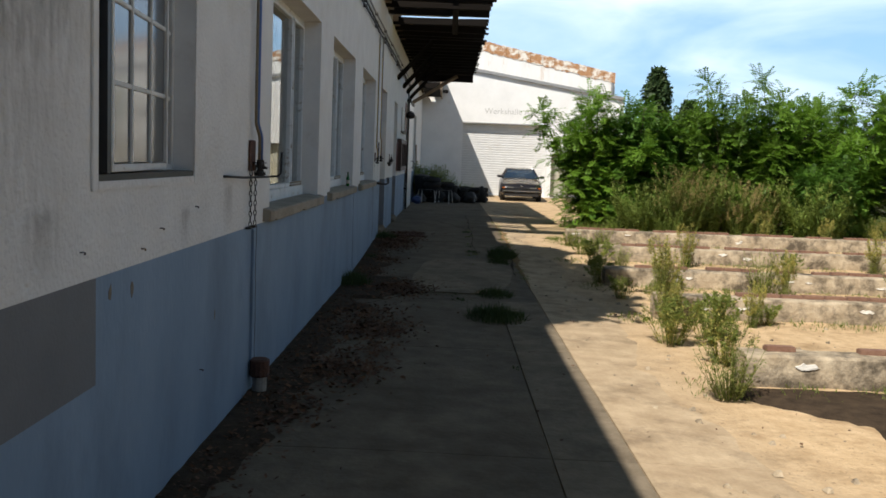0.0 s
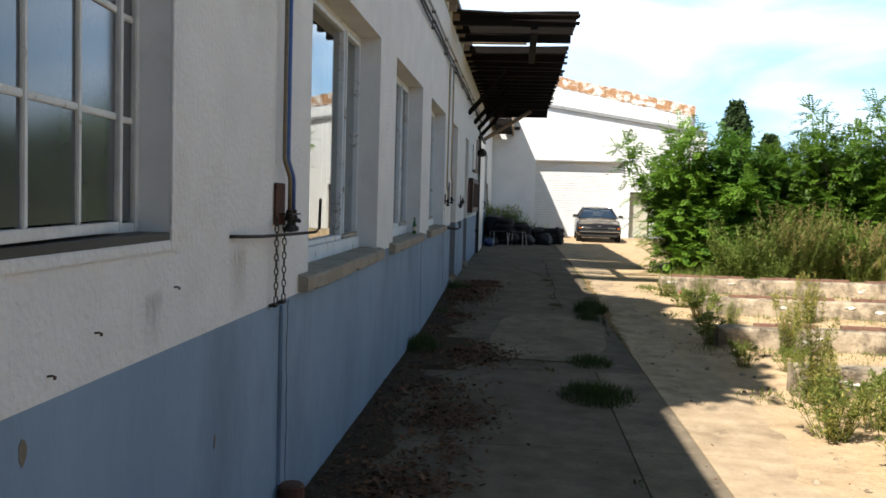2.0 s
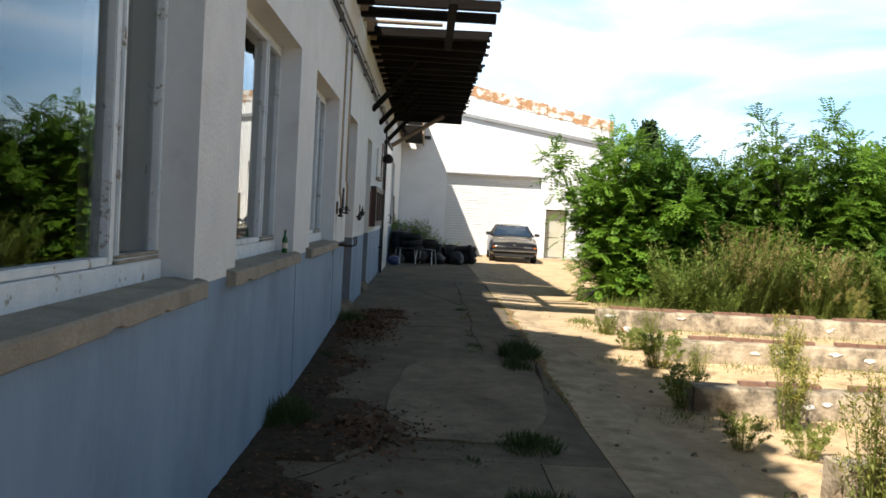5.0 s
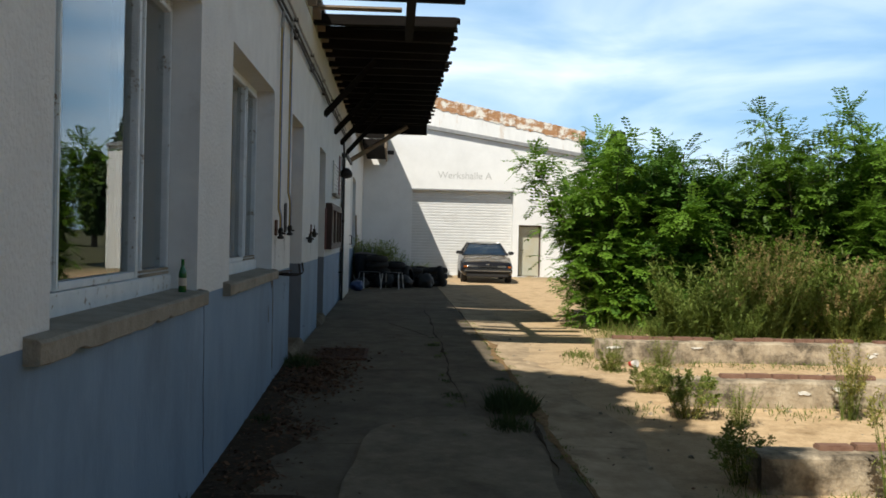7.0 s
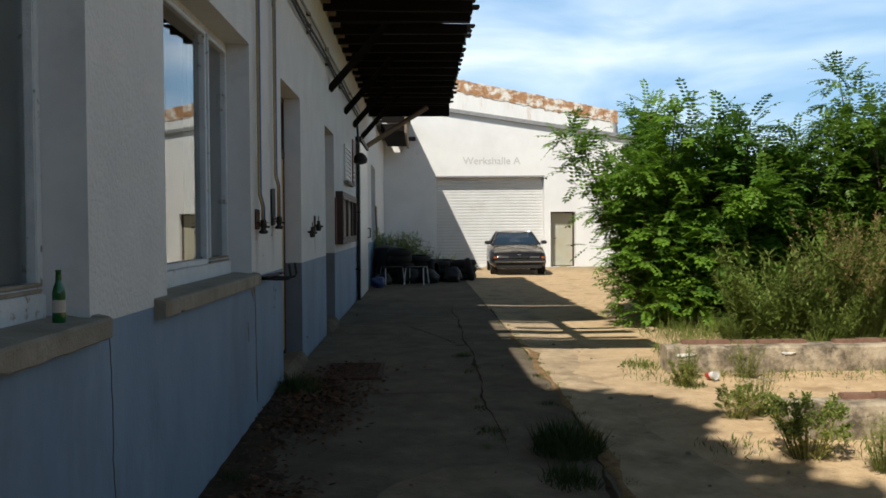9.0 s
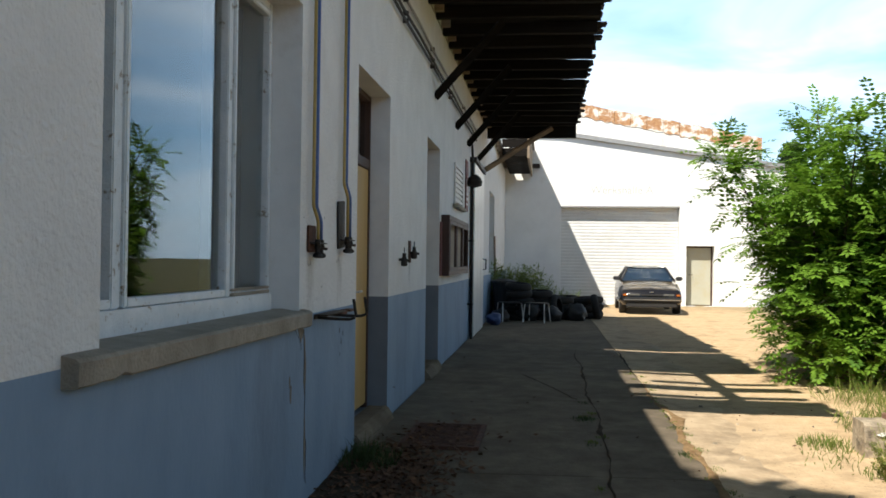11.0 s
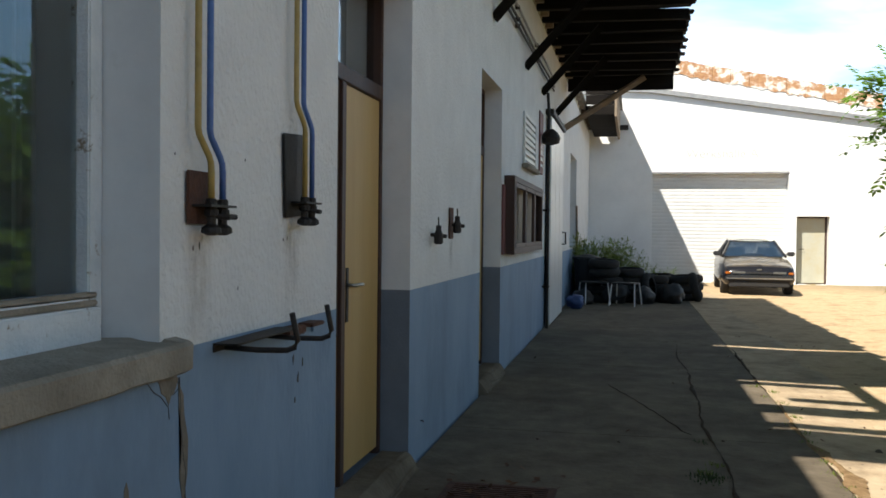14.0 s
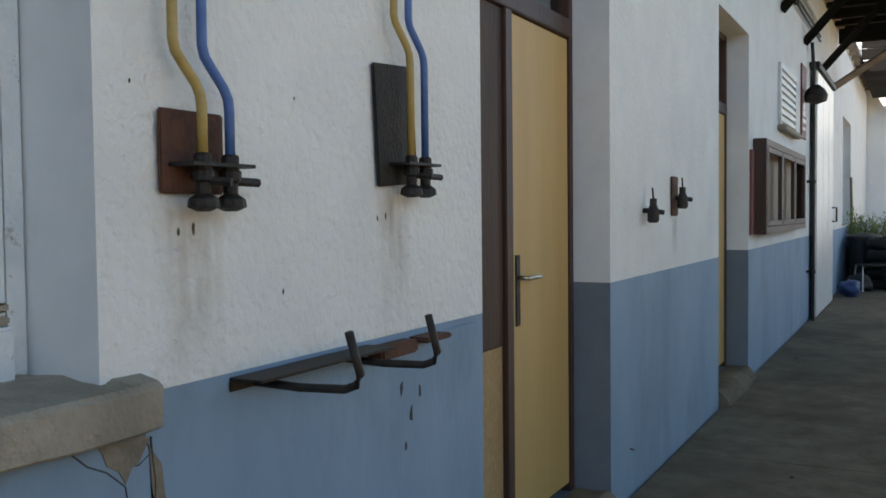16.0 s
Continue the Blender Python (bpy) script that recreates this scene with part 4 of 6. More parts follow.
# unseen plain walls, added at the yard's far side and behind to dim the sky light
tagged(part("sky_blocker_east", boxes(((24.0, -16.0, -0.4), (24.4, 36.0, 7.0))), STEPC), "unseen plain wall added across the yard to block sky light", "wall", kind="structure")
tagged(part("sky_blocker_south", boxes(((-4.0, -16.4, -0.4), (24.4, -16.0, 8.0))), STEPC), "unseen plain wall added behind the yard to block sky light", "wall", kind="structure")


# ---- low foundation walls in the yard ----
def low_wall(y, x0, x1, seed):
    rnd = random.Random(seed)
    w = thing("low_wall", "low crumbling concrete foundation wall with flaking limewash", "wall", group="foundation walls", kind="structure")
    z0 = gz(y) - 0.15
    h = gz(y) + 0.25
    bm = bmesh.new()
    n = int((x1 - x0) / 0.12)
    rows = []
    for i in range(n + 1):
        x = x0 + (x1 - x0) * i / n
        chip = 0.035 * max(0, noise.noise(Vector((x * 2.3, seed, 0)))) + 0.02 * noise.noise(Vector((x * 7, seed, 2)))
        lean = 0.015 * noise.noise(Vector((x * 1.5, seed, 8)))
        rows.append([bm.verts.new(p) for p in ((x, y + lean, z0), (x, y + lean * 0.5, gz(y) + 0.12), (x, y + 0.012 + chip * 0.6, h - 0.02 - chip), (x, y + 0.04 + chip, h - chip * 0.6),
                                               (x, y + 0.26, h + 0.004 + 0.01 * noise.noise(Vector((x * 5, seed, 5)))), (x, y + 0.28, z0))])
    for p, q in zip(rows, rows[1:]):
        for i in range(5):
            bm.faces.new((p[i], q[i], q[i + 1], p[i + 1]))
    bm.faces.new(rows[0])
    bm.faces.new(rows[-1][::-1])
    bmesh.ops.recalc_face_normals(bm, faces=bm.faces)
    part("wall_body", bm, STEPC, w)
    # flakes of limewash left on the face, and the red brick course behind the top edge
    for i in range(9):
        x = x0 + 0.1 + (x1 - x0) * rnd.random() ** 1.6
        bm = bmesh.new()
        cx, cz, rx, rz = x, h - 0.06 - rnd.random() * 0.08, rnd.uniform(0.03, 0.12), rnd.uniform(0.01, 0.028)
        ring = [bm.verts.new((cx + rx * math.cos(a) * rnd.uniform(0.6, 1.2), y - 0.012 + 0.003 * (a % 2), cz + rz * math.sin(a) * rnd.uniform(0.5, 1.3))) for a in [0.45 * k for k in range(14)]]
        f = bm.faces.new(ring)
        r = bmesh.ops.extrude_face_region(bm, geom=[f])
        for v in r["geom"]:
            if isinstance(v, bmesh.types.BMVert):
                v.co.y += 0.02
        part("limewash_flake", bm, LIME, w)
    x = x0 + 0.2
    me = finish(boxes(((0, 0, 0), (0.235, 0.1, 0.045)), bevel=0.008), "brick", BRICKRED)
    while x < x1 - 0.3:
        if rnd.random() < 0.82:
            ob = new("brick", me)
            ob.parent = w
            ob.location = (x, y + 0.16 + rnd.uniform(-0.01, 0.01), h - 0.006 + rnd.uniform(-0.006, 0.004))
            ob.rotation_euler = (0, 0, rnd.uniform(-0.05, 0.05))
        x += 0.25


for k, (y, x0) in enumerate(((6.15, 3.66), (9.25, 3.66), (11.75, 3.52), (14.3, 3.8), (16.75, 3.62))):
    low_wall(y, x0, 14.5, k)


# ---- plants ----
def leaf_quads(verts, faces, base, way, up, length, width):
    side = way.cross(up)
    side = side.normalized() if side.length > 1e-4 else Vector((1, 0, 0))
    i = len(verts)
    mid = base + way * length * 0.5 - up * length * 0.04
    verts += [base, mid + side * width * 0.5, base + way * length - up * length * 0.12, mid - side * width * 0.5]
    faces.append((i, i + 1, i + 2, i + 3))


def compound_leaf(verts, faces, base, way, rnd, length, pairs, lw, ll):
    """A feather of leaflets that droops towards its tip."""
    p, d = base.copy(), way.normalized()
    step = length / pairs
    for k in range(pairs):
        d = (d + Vector((0, 0, -0.5 * step / max(length, 0.01)))).normalized()
        p = p + d * step
        s = d.cross(Vector((0, 0, 1)))
        s = s.normalized() if s.length > 1e-3 else Vector((1, 0, 0))
        u = s.cross(d)
        for sign in (1, -1):
            w = (s * sign + d * 0.45 + u * rnd.uniform(-0.25, 0.15)).normalized()
            leaf_quads(verts, faces, p, w, u, ll * rnd.uniform(0.8, 1.15), lw)
    leaf_quads(verts, faces, p, d, Vector((0, 0, 1)), ll, lw)


def mesh_of(name, verts, faces, material):
    me = bpy.data.meshes.new(name)
    me.from_pydata([tuple(v) for v in verts], [], faces)
    me.materials.append(material)
    return me


def robinia(seed, height, spread, material, leaves=60, low=0.12):
    rnd = random.Random(seed)
    t = thing("young_tree", "young robinia tree with feathery green leaves", "tree", group="young trees of the thicket")
    wood, verts, faces = bmesh.new(), [], []
    for s in range(7):
        a = 6.283 * (s + rnd.random() * 0.7) / 7
        r = spread * rnd.uniform(0.25, 1.0)
        top = height * (1.05 if s == 2 and seed == 2 else rnd.uniform(0.6, 1.0)) * (1.0 - 0.22 * r / spread)
        pts = []
        for i in range(9):
            f = i / 8
            pts.append(Vector((r * f ** 1.2 * math.cos(a) + 0.08 * math.sin(5 * f + s), r * f ** 1.2 * math.sin(a) + 0.08 * math.cos(4 * f + s), top * f)))
        tube(wood, pts, 0.035, 5, 0.005)
        for k in range(leaves):
            f = low + (1 - low) * rnd.random() ** 1.05
            i = min(7, int(f * 8))
            p = pts[i].lerp(pts[i + 1], f * 8 - i)
            out = Vector((rnd.gauss(0, 1), rnd.gauss(0, 1), rnd.gauss(0.25, 0.5))).normalized()
            twig = rnd.uniform(0.05, 0.8) * (1.2 - f * 0.85)
            q = p + out * twig
            if twig > 0.3:
                tube(wood, [p, q], 0.006, 3, 0.003)
            for c in range(3):
                way = (out + Vector((rnd.gauss(0, 0.7), rnd.gauss(0, 0.7), rnd.gauss(0.2, 0.4)))).normalized()
                compound_leaf(verts, faces, q, way, rnd, rnd.uniform(0.2, 0.36), 6, 0.042, 0.085)
        for c in range(4):
            compound_leaf(verts, faces, pts[-1], Vector((rnd.gauss(0, 0.6), rnd.gauss(0, 0.6), 1)), rnd, 0.36, 7, 0.04, 0.08)
    part("trunk", wood, BARK, t)
    c = new("crown", mesh_of("crown", verts, faces, material))
    c.parent = t
    return t


T1, T2, T3 = robinia(1, 3.75, 1.75, LEAF, 135), robinia(2, 3.9, 1.35, LEAF, 130), robinia(3, 3.0, 1.5, LEAFD, 125)
T1.matrix_basis = pose(4.75, 20.9, 0, 0, 0, 40)
T2.matrix_basis = pose(7.75, 20.5, 0)
T3.matrix_basis = pose(6.1, 22.0, 0)
for src, x, y, s, rz in ((T1, 6.6, 21.2, 0.82, 200), (T2, 9.0, 20.7, 1.0, 100), (T3, 8.3, 22.2, 1.15, 160), (T1, 10.2, 21.0, 1.12, 300), (T2, 11.4, 21.6, 0.98, 220),
                         (T3, 10.4, 23.2, 1.2, 20), (T1, 12.8, 21.2, 1.12, 90), (T2, 14.2, 21.8, 0.98, 330), (T1, 15.8, 22.4, 1.1, 10), (T3, 12.2, 19.6, 0.9, 250), (T3, 14.4, 19.8, 0.95, 70),
                         (T3, 9.6, 19.2, 0.72, 130), (T1, 5.2, 23.2, 0.85, 310), (T2, 7.4, 24.2, 0.85, 45), (T1, 17.6, 22.0, 1.1, 160), (T3, 16.6, 20.2, 1.0, 200), (T3, 5.5, 20.9, 1.12, 15)):
    o = copy_thing(src, pose(x, y, 0, 0, 0, rz))
    o.scale = (s, s, s)


def weed(name, label, seed, height, spread, stems, material, per=16, ll=0.05, lw=0.012, plume=None, group="weeds of the yard"):
    """A clump of stems with narrow leaves, some ending in plumes."""
    rnd = random.Random(seed)
    t = thing(name, label, "weed", group=group)
    wood, verts, faces, pv, pf = bmesh.new(), [], [], [], []
    for s in range(stems):
        a, r = rnd.random() * 6.283, spread * rnd.random() ** 0.6
        b = Vector((0.35 * r * math.cos(a), 0.35 * r * math.sin(a), 0))
        h = height * rnd.uniform(0.3, 1.0) ** 0.8
        tip = Vector((r * math.cos(a), r * math.sin(a), h))
        mid = b.lerp(tip, 0.5) + Vector((0, 0, 0.07 * h))
        tube(wood, [b, mid, tip], 0.004, 3, 0.0015)
        for k in range(per):
            f = 0.08 + 0.92 * rnd.random()
            p = b.lerp(mid, f * 2) if f < 0.5 else mid.lerp(tip, f * 2 - 1)
            w = Vector((rnd.gauss(0, 1), rnd.gauss(0, 1), rnd.gauss(0.5, 0.5))).normalized()
            leaf_quads(verts, faces, p + w * rnd.random() * 0.03, w, Vector((0, 0, 1)), ll * rnd.uniform(0.6, 1.4), lw * rnd.uniform(0.8, 1.3))
        if plume:
            for k in range(38):
                f = rnd.random()
                p = mid.lerp(tip, 0.45 + 0.6 * f) + Vector((rnd.gauss(0, 0.02), rnd.gauss(0, 0.02), 0)) * (1.4 - f)
                w = Vector((rnd.gauss(0, 1), rnd.gauss(0, 1), rnd.gauss(0.9, 0.4))).normalized()
                leaf_quads(pv, pf, p, w, Vector((1, 0, 0)), 0.034, 0.015)
    tagged(part("stalk", wood, LEAFO, t), kind="stuff")
    c = tagged(new("foliage", mesh_of("foliage", verts, faces, material)), kind="stuff")
    c.parent = t
    if plume:
        c = tagged(new("plume", mesh_of("plume", pv, pf, plume)), kind="stuff")
        c.parent = t
    return t


GR = weed("green_weed", "bushy green weed growing out of the ground", 21, 0.6, 0.34, 46, LEAFG, 24, 0.045, 0.013)
YE = weed("yellow_weed", "tall yellow flowering weed beside a low wall", 22, 0.9, 0.24, 30, LEAFG, 34, 0.06, 0.013, LEAFY)
DR = weed("dry_weed", "dry yellowed weed clump at a wall's end", 23, 0.5, 0.34, 40, LEAFY, 20, 0.055, 0.013, LEAFO)
BR = weed("tall_brown_weed", "tall brownish seeding weed before the thicket", 24, 1.6, 0.75, 60, LEAFO, 60, 0.1, 0.013, DRYW, "tall weeds before the thicket")
OL = weed("tall_green_weed", "tall green weed before the thicket", 25, 1.25, 0.8, 60, SHRUBG, 70, 0.1, 0.024, None, "tall weeds before the thicket")
GR.matrix_basis, YE.matrix_basis, DR.matrix_basis = pose(3.42, 5.75, gz(5.7)) @ Matrix.Diagonal((0.95, 0.95, 0.7, 1)), pose(3.72, 9.0, gz(9)), pose(3.45, 7.7, gz(7.7))
BR.matrix_basis, OL.matrix_basis = pose(6.3, 18.5, 0), pose(5.4, 18.6, 0)
rnd = random.Random(77)
for src, x, y, s in ((YE, 4.2, 11.35, 0.85), (DR, 3.5, 12.0, 0.8), (GR, 5.6, 11.4, 1.05), (DR, 3.95, 8.1, 1.0), (YE, 3.6, 8.3, 0.6),
                     (DR, 3.75, 6.9, 0.9), (DR, 3.55, 10.6, 0.6), (GR, 6.4, 8.9, 0.9), (YE, 5.8, 11.2, 0.7), (DR, 3.75, 13.9, 0.9), (GR, 4.1, 13.6, 0.6), (YE, 5.2, 13.9, 0.8),
                     (GR, 3.75, 16.5, 0.55), (GR, 3.85, 15.0, 0.6), (DR, 3.65, 14.9, 0.55), (GR, 4.3, 16.5, 0.6), (DR, 3.6, 16.1, 0.5), (YE, 7.6, 17.3, 0.8), (YE, 8.8, 17.2, 0.7), (YE, 9.9, 17.4, 0.7), (DR, 3.95, 10.4, 0.55), (GR, 7.5, 11.4, 0.9),
                     (YE, 8.2, 13.8, 0.8), (DR, 6.9, 13.9, 0.6), (GR, 4.35, 9.6, 0.5), (DR, 4.8, 9.0, 0.5), (YE, 4.6, 8.8, 0.55)):
    o = copy_thing(src, pose(x, y, gz(y), 0, 0, rnd.random() * 360))
    o.scale = (s, s, s)
for i in range(26):
    x, y = 4.9 + i * 0.42 + rnd.uniform(-0.2, 0.2), 18.1 + rnd.random() * 1.4
    src = BR if (i % 3 != 1 and 2 < i < 9) else OL
    if i > 10 and i % 3 == 0:
        continue
    o = copy_thing(src, pose(x, y, 0, 0, 0, rnd.random() * 360))
    s = rnd.uniform(0.3, 0.8) if i > 9 or i < 2 else rnd.uniform(0.5, 1.15)
    o.scale = (s, s, s)


def grass_stuff(name, label, spots, material, seed, blade):
    """Blades over round patches: x, y, radius, height, count."""
    r = random.Random(seed)
    verts, faces = [], []
    for x, y, rad, h, n in spots:
        for k in range(n):
            a, d = r.random() * 6.283, rad * r.random() ** 0.7
            p = Vector((x + d * math.cos(a), y + d * math.sin(a) * 1.3, 0))
            p.z = gz(p.y) - 0.01
            w = Vector((r.gauss(0, 0.45), r.gauss(0, 0.45), 1)).normalized()
            leaf_quads(verts, faces, p, w, Vector((r.gauss(0, 1), r.gauss(0, 1), 0)).normalized(), h * r.uniform(0.4, 1.1) * (1.1 - 0.5 * d / rad), blade)
    ob = new(name, mesh_of(name, verts, faces, material))
    tagged(ob, label, "grass", kind="stuff")


grass_stuff("grass_tufts", "dark green grass tufts in the slab joints", [(1.86, 8.75, 0.32, 0.19, 1000), (1.92, 10.35, 0.24, 0.15, 650), (2.22, 14.1, 0.24, 0.28, 800), (2.12, 13.4, 0.17, 0.18, 350),
            (1.5, 9.9, 0.15, 0.06, 150), (1.44, 10.3, 0.2, 0.05, 200), (0.12, 10.7, 0.22, 0.28, 500), (0.1, 11.1, 0.15, 0.2, 250), (0.15, 16.0, 0.25, 0.22, 450), (1.75, 14.6, 0.14, 0.07, 160), (1.72, 15.3, 0.1, 0.06, 120),
            (1.7, 17.9, 0.12, 0.07, 160), (1.72, 16.8, 0.1, 0.05, 120), (1.73, 18.8, 0.1, 0.05, 120), (2.3, 15.4, 0.1, 0.06, 160), (2.35, 16.6, 0.1, 0.06, 160), (2.42, 17.6, 0.1, 0.06, 160),
            (0.12, 13.5, 0.15, 0.12, 150), (1.9, 6.4, 0.06, 0.05, 40), (2.0, 11.4, 0.1, 0.06, 120)], GRASSM, 31, 0.008)
grass_stuff("dry_grass", "dry straw and low grass along the walls", [(3.61, 16.2, 0.2, 0.09, 320), (3.45, 17.1, 0.22, 0.14, 260)] + [(3.4 + 0.55 * i + 0.2 * math.sin(i * 7), y - 0.12, 0.3, 0.1, 110) for y in (6.1, 9.2, 11.7, 14.25, 16.7) for i in range(18)]
            + [(1.74 + 0.06 * math.sin(i * 4), y, 0.06, 0.06, 70) for i, y in enumerate((13.1, 14.2, 14.35, 15.6, 16.9, 17.1, 18.0, 18.2))] + [(2.43 + 0.05 * math.sin(i * 3), 12.0 + 0.28 * i, 0.09, 0.05, 110) for i in range(34)] + [(4.2 + 0.5 * i, 17.9 + 0.3 * math.sin(i * 5), 0.45, 0.3, 300) for i in range(26)] + [(4.4 + 0.3 * i, 19.4, 0.4, 0.35, 150) for i in range(40)], LEAFO, 32, 0.008)


def litter():
    r = random.Random(8)
    verts, faces = [], []

    def drop(x, y, big=1.0):
        p = Vector((x, y, gz(y) + 0.02 + r.random() * 0.03))
        a = r.random() * 6.283
        w = Vector((math.cos(a), math.sin(a), r.gauss(0, 0.35))).normalized()
        leaf_quads(verts, faces, p, w, Vector((r.gauss(0, 0.4), r.gauss(0, 0.4), 1)).normalized(), big * r.uniform(0.025, 0.075), big * r.uniform(0.015, 0.04))

    for k in range(4200):
        y = r.uniform(2.5, 16.4)
        dense = 0.35 + 0.5 * max(0, noise.noise(Vector((0, y * 0.55, 3)))) + (0.35 if 9.8 < y < 11.6 else 0)
        drop(0.03 + abs(r.gauss(0, dense * 0.5)), y, 0.75)
    for x, y, s, n in ((0.65, 7.75, 0.2, 900), (0.5, 6.1, 0.2, 900), (0.5, 8.6, 0.18, 500), (0.7, 10.6, 0.24, 1300), (0.35, 16.2, 0.2, 700), (0.3, 15.6, 0.22, 1500), (0.35, 14.9, 0.18, 700), (0.25, 4.9, 0.16, 500), (0.4, 13.2, 0.12, 250), (0.2, 12.0, 0.12, 250), (0.75, 6.9, 0.1, 140), (0.6, 17.0, 0.2, 160)):
        for k in range(n):
            drop(x + r.gauss(0, s), y + r.gauss(0, s * 1.5))
    for k in range(420):
        drop(r.uniform(0.1, 7), r.uniform(2, 26), 0.6)
    tagged(new("leaf_litter", mesh_of("leaf_litter", verts, faces, LITTER)), "brown fallen leaves along the wall's foot", "leaf litter", kind="stuff")
    bm_v, bm_f = [], []
    for k in range(900):
        x, y, s = r.uniform(2.4, 12), r.uniform(2, 19), r.uniform(0.006, 0.028)
        z, i = gz(y), len(bm_v)
        bm_v += [Vector((x + s * a * r.uniform(0.6, 1.2), y + s * b * r.uniform(0.6, 1.2), z + c * s)) for a, b, c in ((-1, -1, -0.3), (1, -1, -0.3), (1, 1, -0.3), (-1, 1, -0.3), (-0.5, -0.5, 0.7), (0.5, -0.5, 0.8), (0.5, 0.5, 0.7), (-0.5, 0.5, 0.6))]
        bm_f += [tuple(i + q for q in f) for f in ((0, 1, 5, 4), (1, 2, 6, 5), (2, 3, 7, 6), (3, 0, 4, 7), (4, 5, 6, 7))]
    tagged(new("rubble", mesh_of("rubble", bm_v, bm_f, STEPC)), "small scattered stones on the sandy ground", "stones", kind="stuff")



def lane_seam(name, label, x, y0, y1, wide, material, wander, seed, tone):
    """An irregular strip of soil in a joint or crack of the lane, a few millimetres proud."""
    bm = bmesh.new()
    last = None
    n = int((y1 - y0) / 0.06)
    for k in range(n + 1):
        y = y0 + (y1 - y0) * k / n
        c = x(y) + wander * noise.noise(Vector((seed, y * 0.8, 0))) + 0.3 * wander * noise.noise(Vector((seed, y * 5, 2)))
        w = wide * max(0.12, 0.55 + 1.3 * noise.noise(Vector((y * 1.7, seed, 1)))) * min(1, 6 * k / n, 6 * (n - k) / n + 0.02)
        row = []
        for s in (-1, -0.4, 0.4, 1):
            px = c + s * w * (1 + 0.5 * noise.noise(Vector((s * 9, y * 9, seed))))
            up = 0.012 + 0.01 * noise.noise(Vector((px * 0.7, y * 0.7, 5))) + (0.004 if abs(s) == 1 else 0.008)
            row.append(bm.verts.new((px, y, gz(y) + up)))
        if last:
            for i in range(3):
                bm.faces.new((last[i], last[i + 1], row[i + 1], row[i]))
        last = row
    tagged(part(name, bm, material, smooth=True), label, tone, kind="structure")


lane_seam("soil_crack", "dark crack filled with soil in the concrete lane", lambda y: 1.8, 14.0, 24.5, 0.016, SOIL_AND_SHADE, 0.06, 3, "crack")
lane_seam("soil_crack", "thin dark crack branching across the concrete lane", lambda y: 1.7 - 0.32 * (y - 19.0), 19.0, 21.0, 0.012, SOIL_AND_SHADE, 0.12, 7, "crack")
lane_seam("soil_strip", "reddish weedy soil strip in the joint of the lane", lambda y: 2.44, 11.0, 20.5, 0.055, REDSOIL, 0.08, 5, "soil")


def lane_patch():
    """A repair in paler concrete, lying a few millimetres over the slabs."""
    bm = bmesh.new()
    rim = []
    for k in range(48):
        a = 6.28319 * k / 48
        ca, sa = math.cos(a), math.sin(a)
        f = (abs(ca) ** 3 + abs(sa) ** 3) ** (-1 / 3) * (1 + 0.1 * noise.noise(Vector((ca * 2, sa * 2, 3))))
        x, y = 1.56 + 0.68 * f * ca + 0.12 * sa, 12.05 + 1.68 * f * sa
        rim.append(bm.verts.new((x, y, gz(y) + 0.03)))
    face = bm.faces.new(rim)
    ext = bmesh.ops.extrude_face_region(bm, geom=[face])
    for v in ext["geom"]:
        if isinstance(v, bmesh.types.BMVert):
            v.co.z -= 0.04
    bmesh.ops.recalc_face_normals(bm, faces=bm.faces)
    tagged(part("concrete_patch", bm, SLABM), "paler repaired concrete patch in the lane", "pavement", kind="structure")


lane_patch()
for (xa, ya), (xb, yb), sd in (((0.95, 10.3), (0.3, 9.2), 4), ((2.3, 12.1), (2.42, 14.9), 9), ((1.0, 10.32), (2.0, 10.5), 12)):
    lane_seam("soil_crack", "thin dark crack across the concrete lane", lambda y, xa=xa, ya=ya, xb=xb, yb=yb: xa + (xb - xa) * (y - min(ya, yb)) / abs(yb - ya) if yb > ya else xb + (xa - xb) * (y - yb) / (ya - yb), min(ya, yb), max(ya, yb), 0.018, SOIL_AND_SHADE, 0.1, sd, "crack")
litter()


def poplar(seed, x, y, h, r):
    rnd = random.Random(seed)
    t = thing("far_tree", "tall dark green poplar far behind the hall", "tree", (x, y, 0), group="far trees")
    part("trunk", tube(bmesh.new(), [(0, 0, 0), (0, 0, h * 0.9)], 0.25, 7, 0.05), BARK, t)
    verts, faces = [], []
    for k in range(5200):
        f = rnd.random()
        rad = r * (max(0.0, 1 - ((f - 0.5) / 0.52) ** 2) ** 0.5 + 0.06) * (0.75 + 0.35 * noise.noise(Vector((f * 6, seed, 2 * math.sin(k)))))
        a = rnd.random() * 6.283
        d = rad * rnd.random() ** 0.4
        p = Vector((d * math.cos(a), d * math.sin(a), h * (0.15 + 0.85 * f)))
        w = Vector((rnd.gauss(0, 1), rnd.gauss(0, 1), rnd.gauss(0, 1))).normalized()
        leaf_quads(verts, faces, p, w, Vector((rnd.gauss(0, 1), 0, 1)).normalized(), 0.42, 0.3)
    c = new("crown", mesh_of("crown", verts, faces, POPLAR))
    c.parent = t


poplar(1, 17.9, 74, 9.5, 1.5)
poplar(2, 21.6, 78, 7.2, 1.5)
poplar(3, 37, 72, 8.0, 3.5)


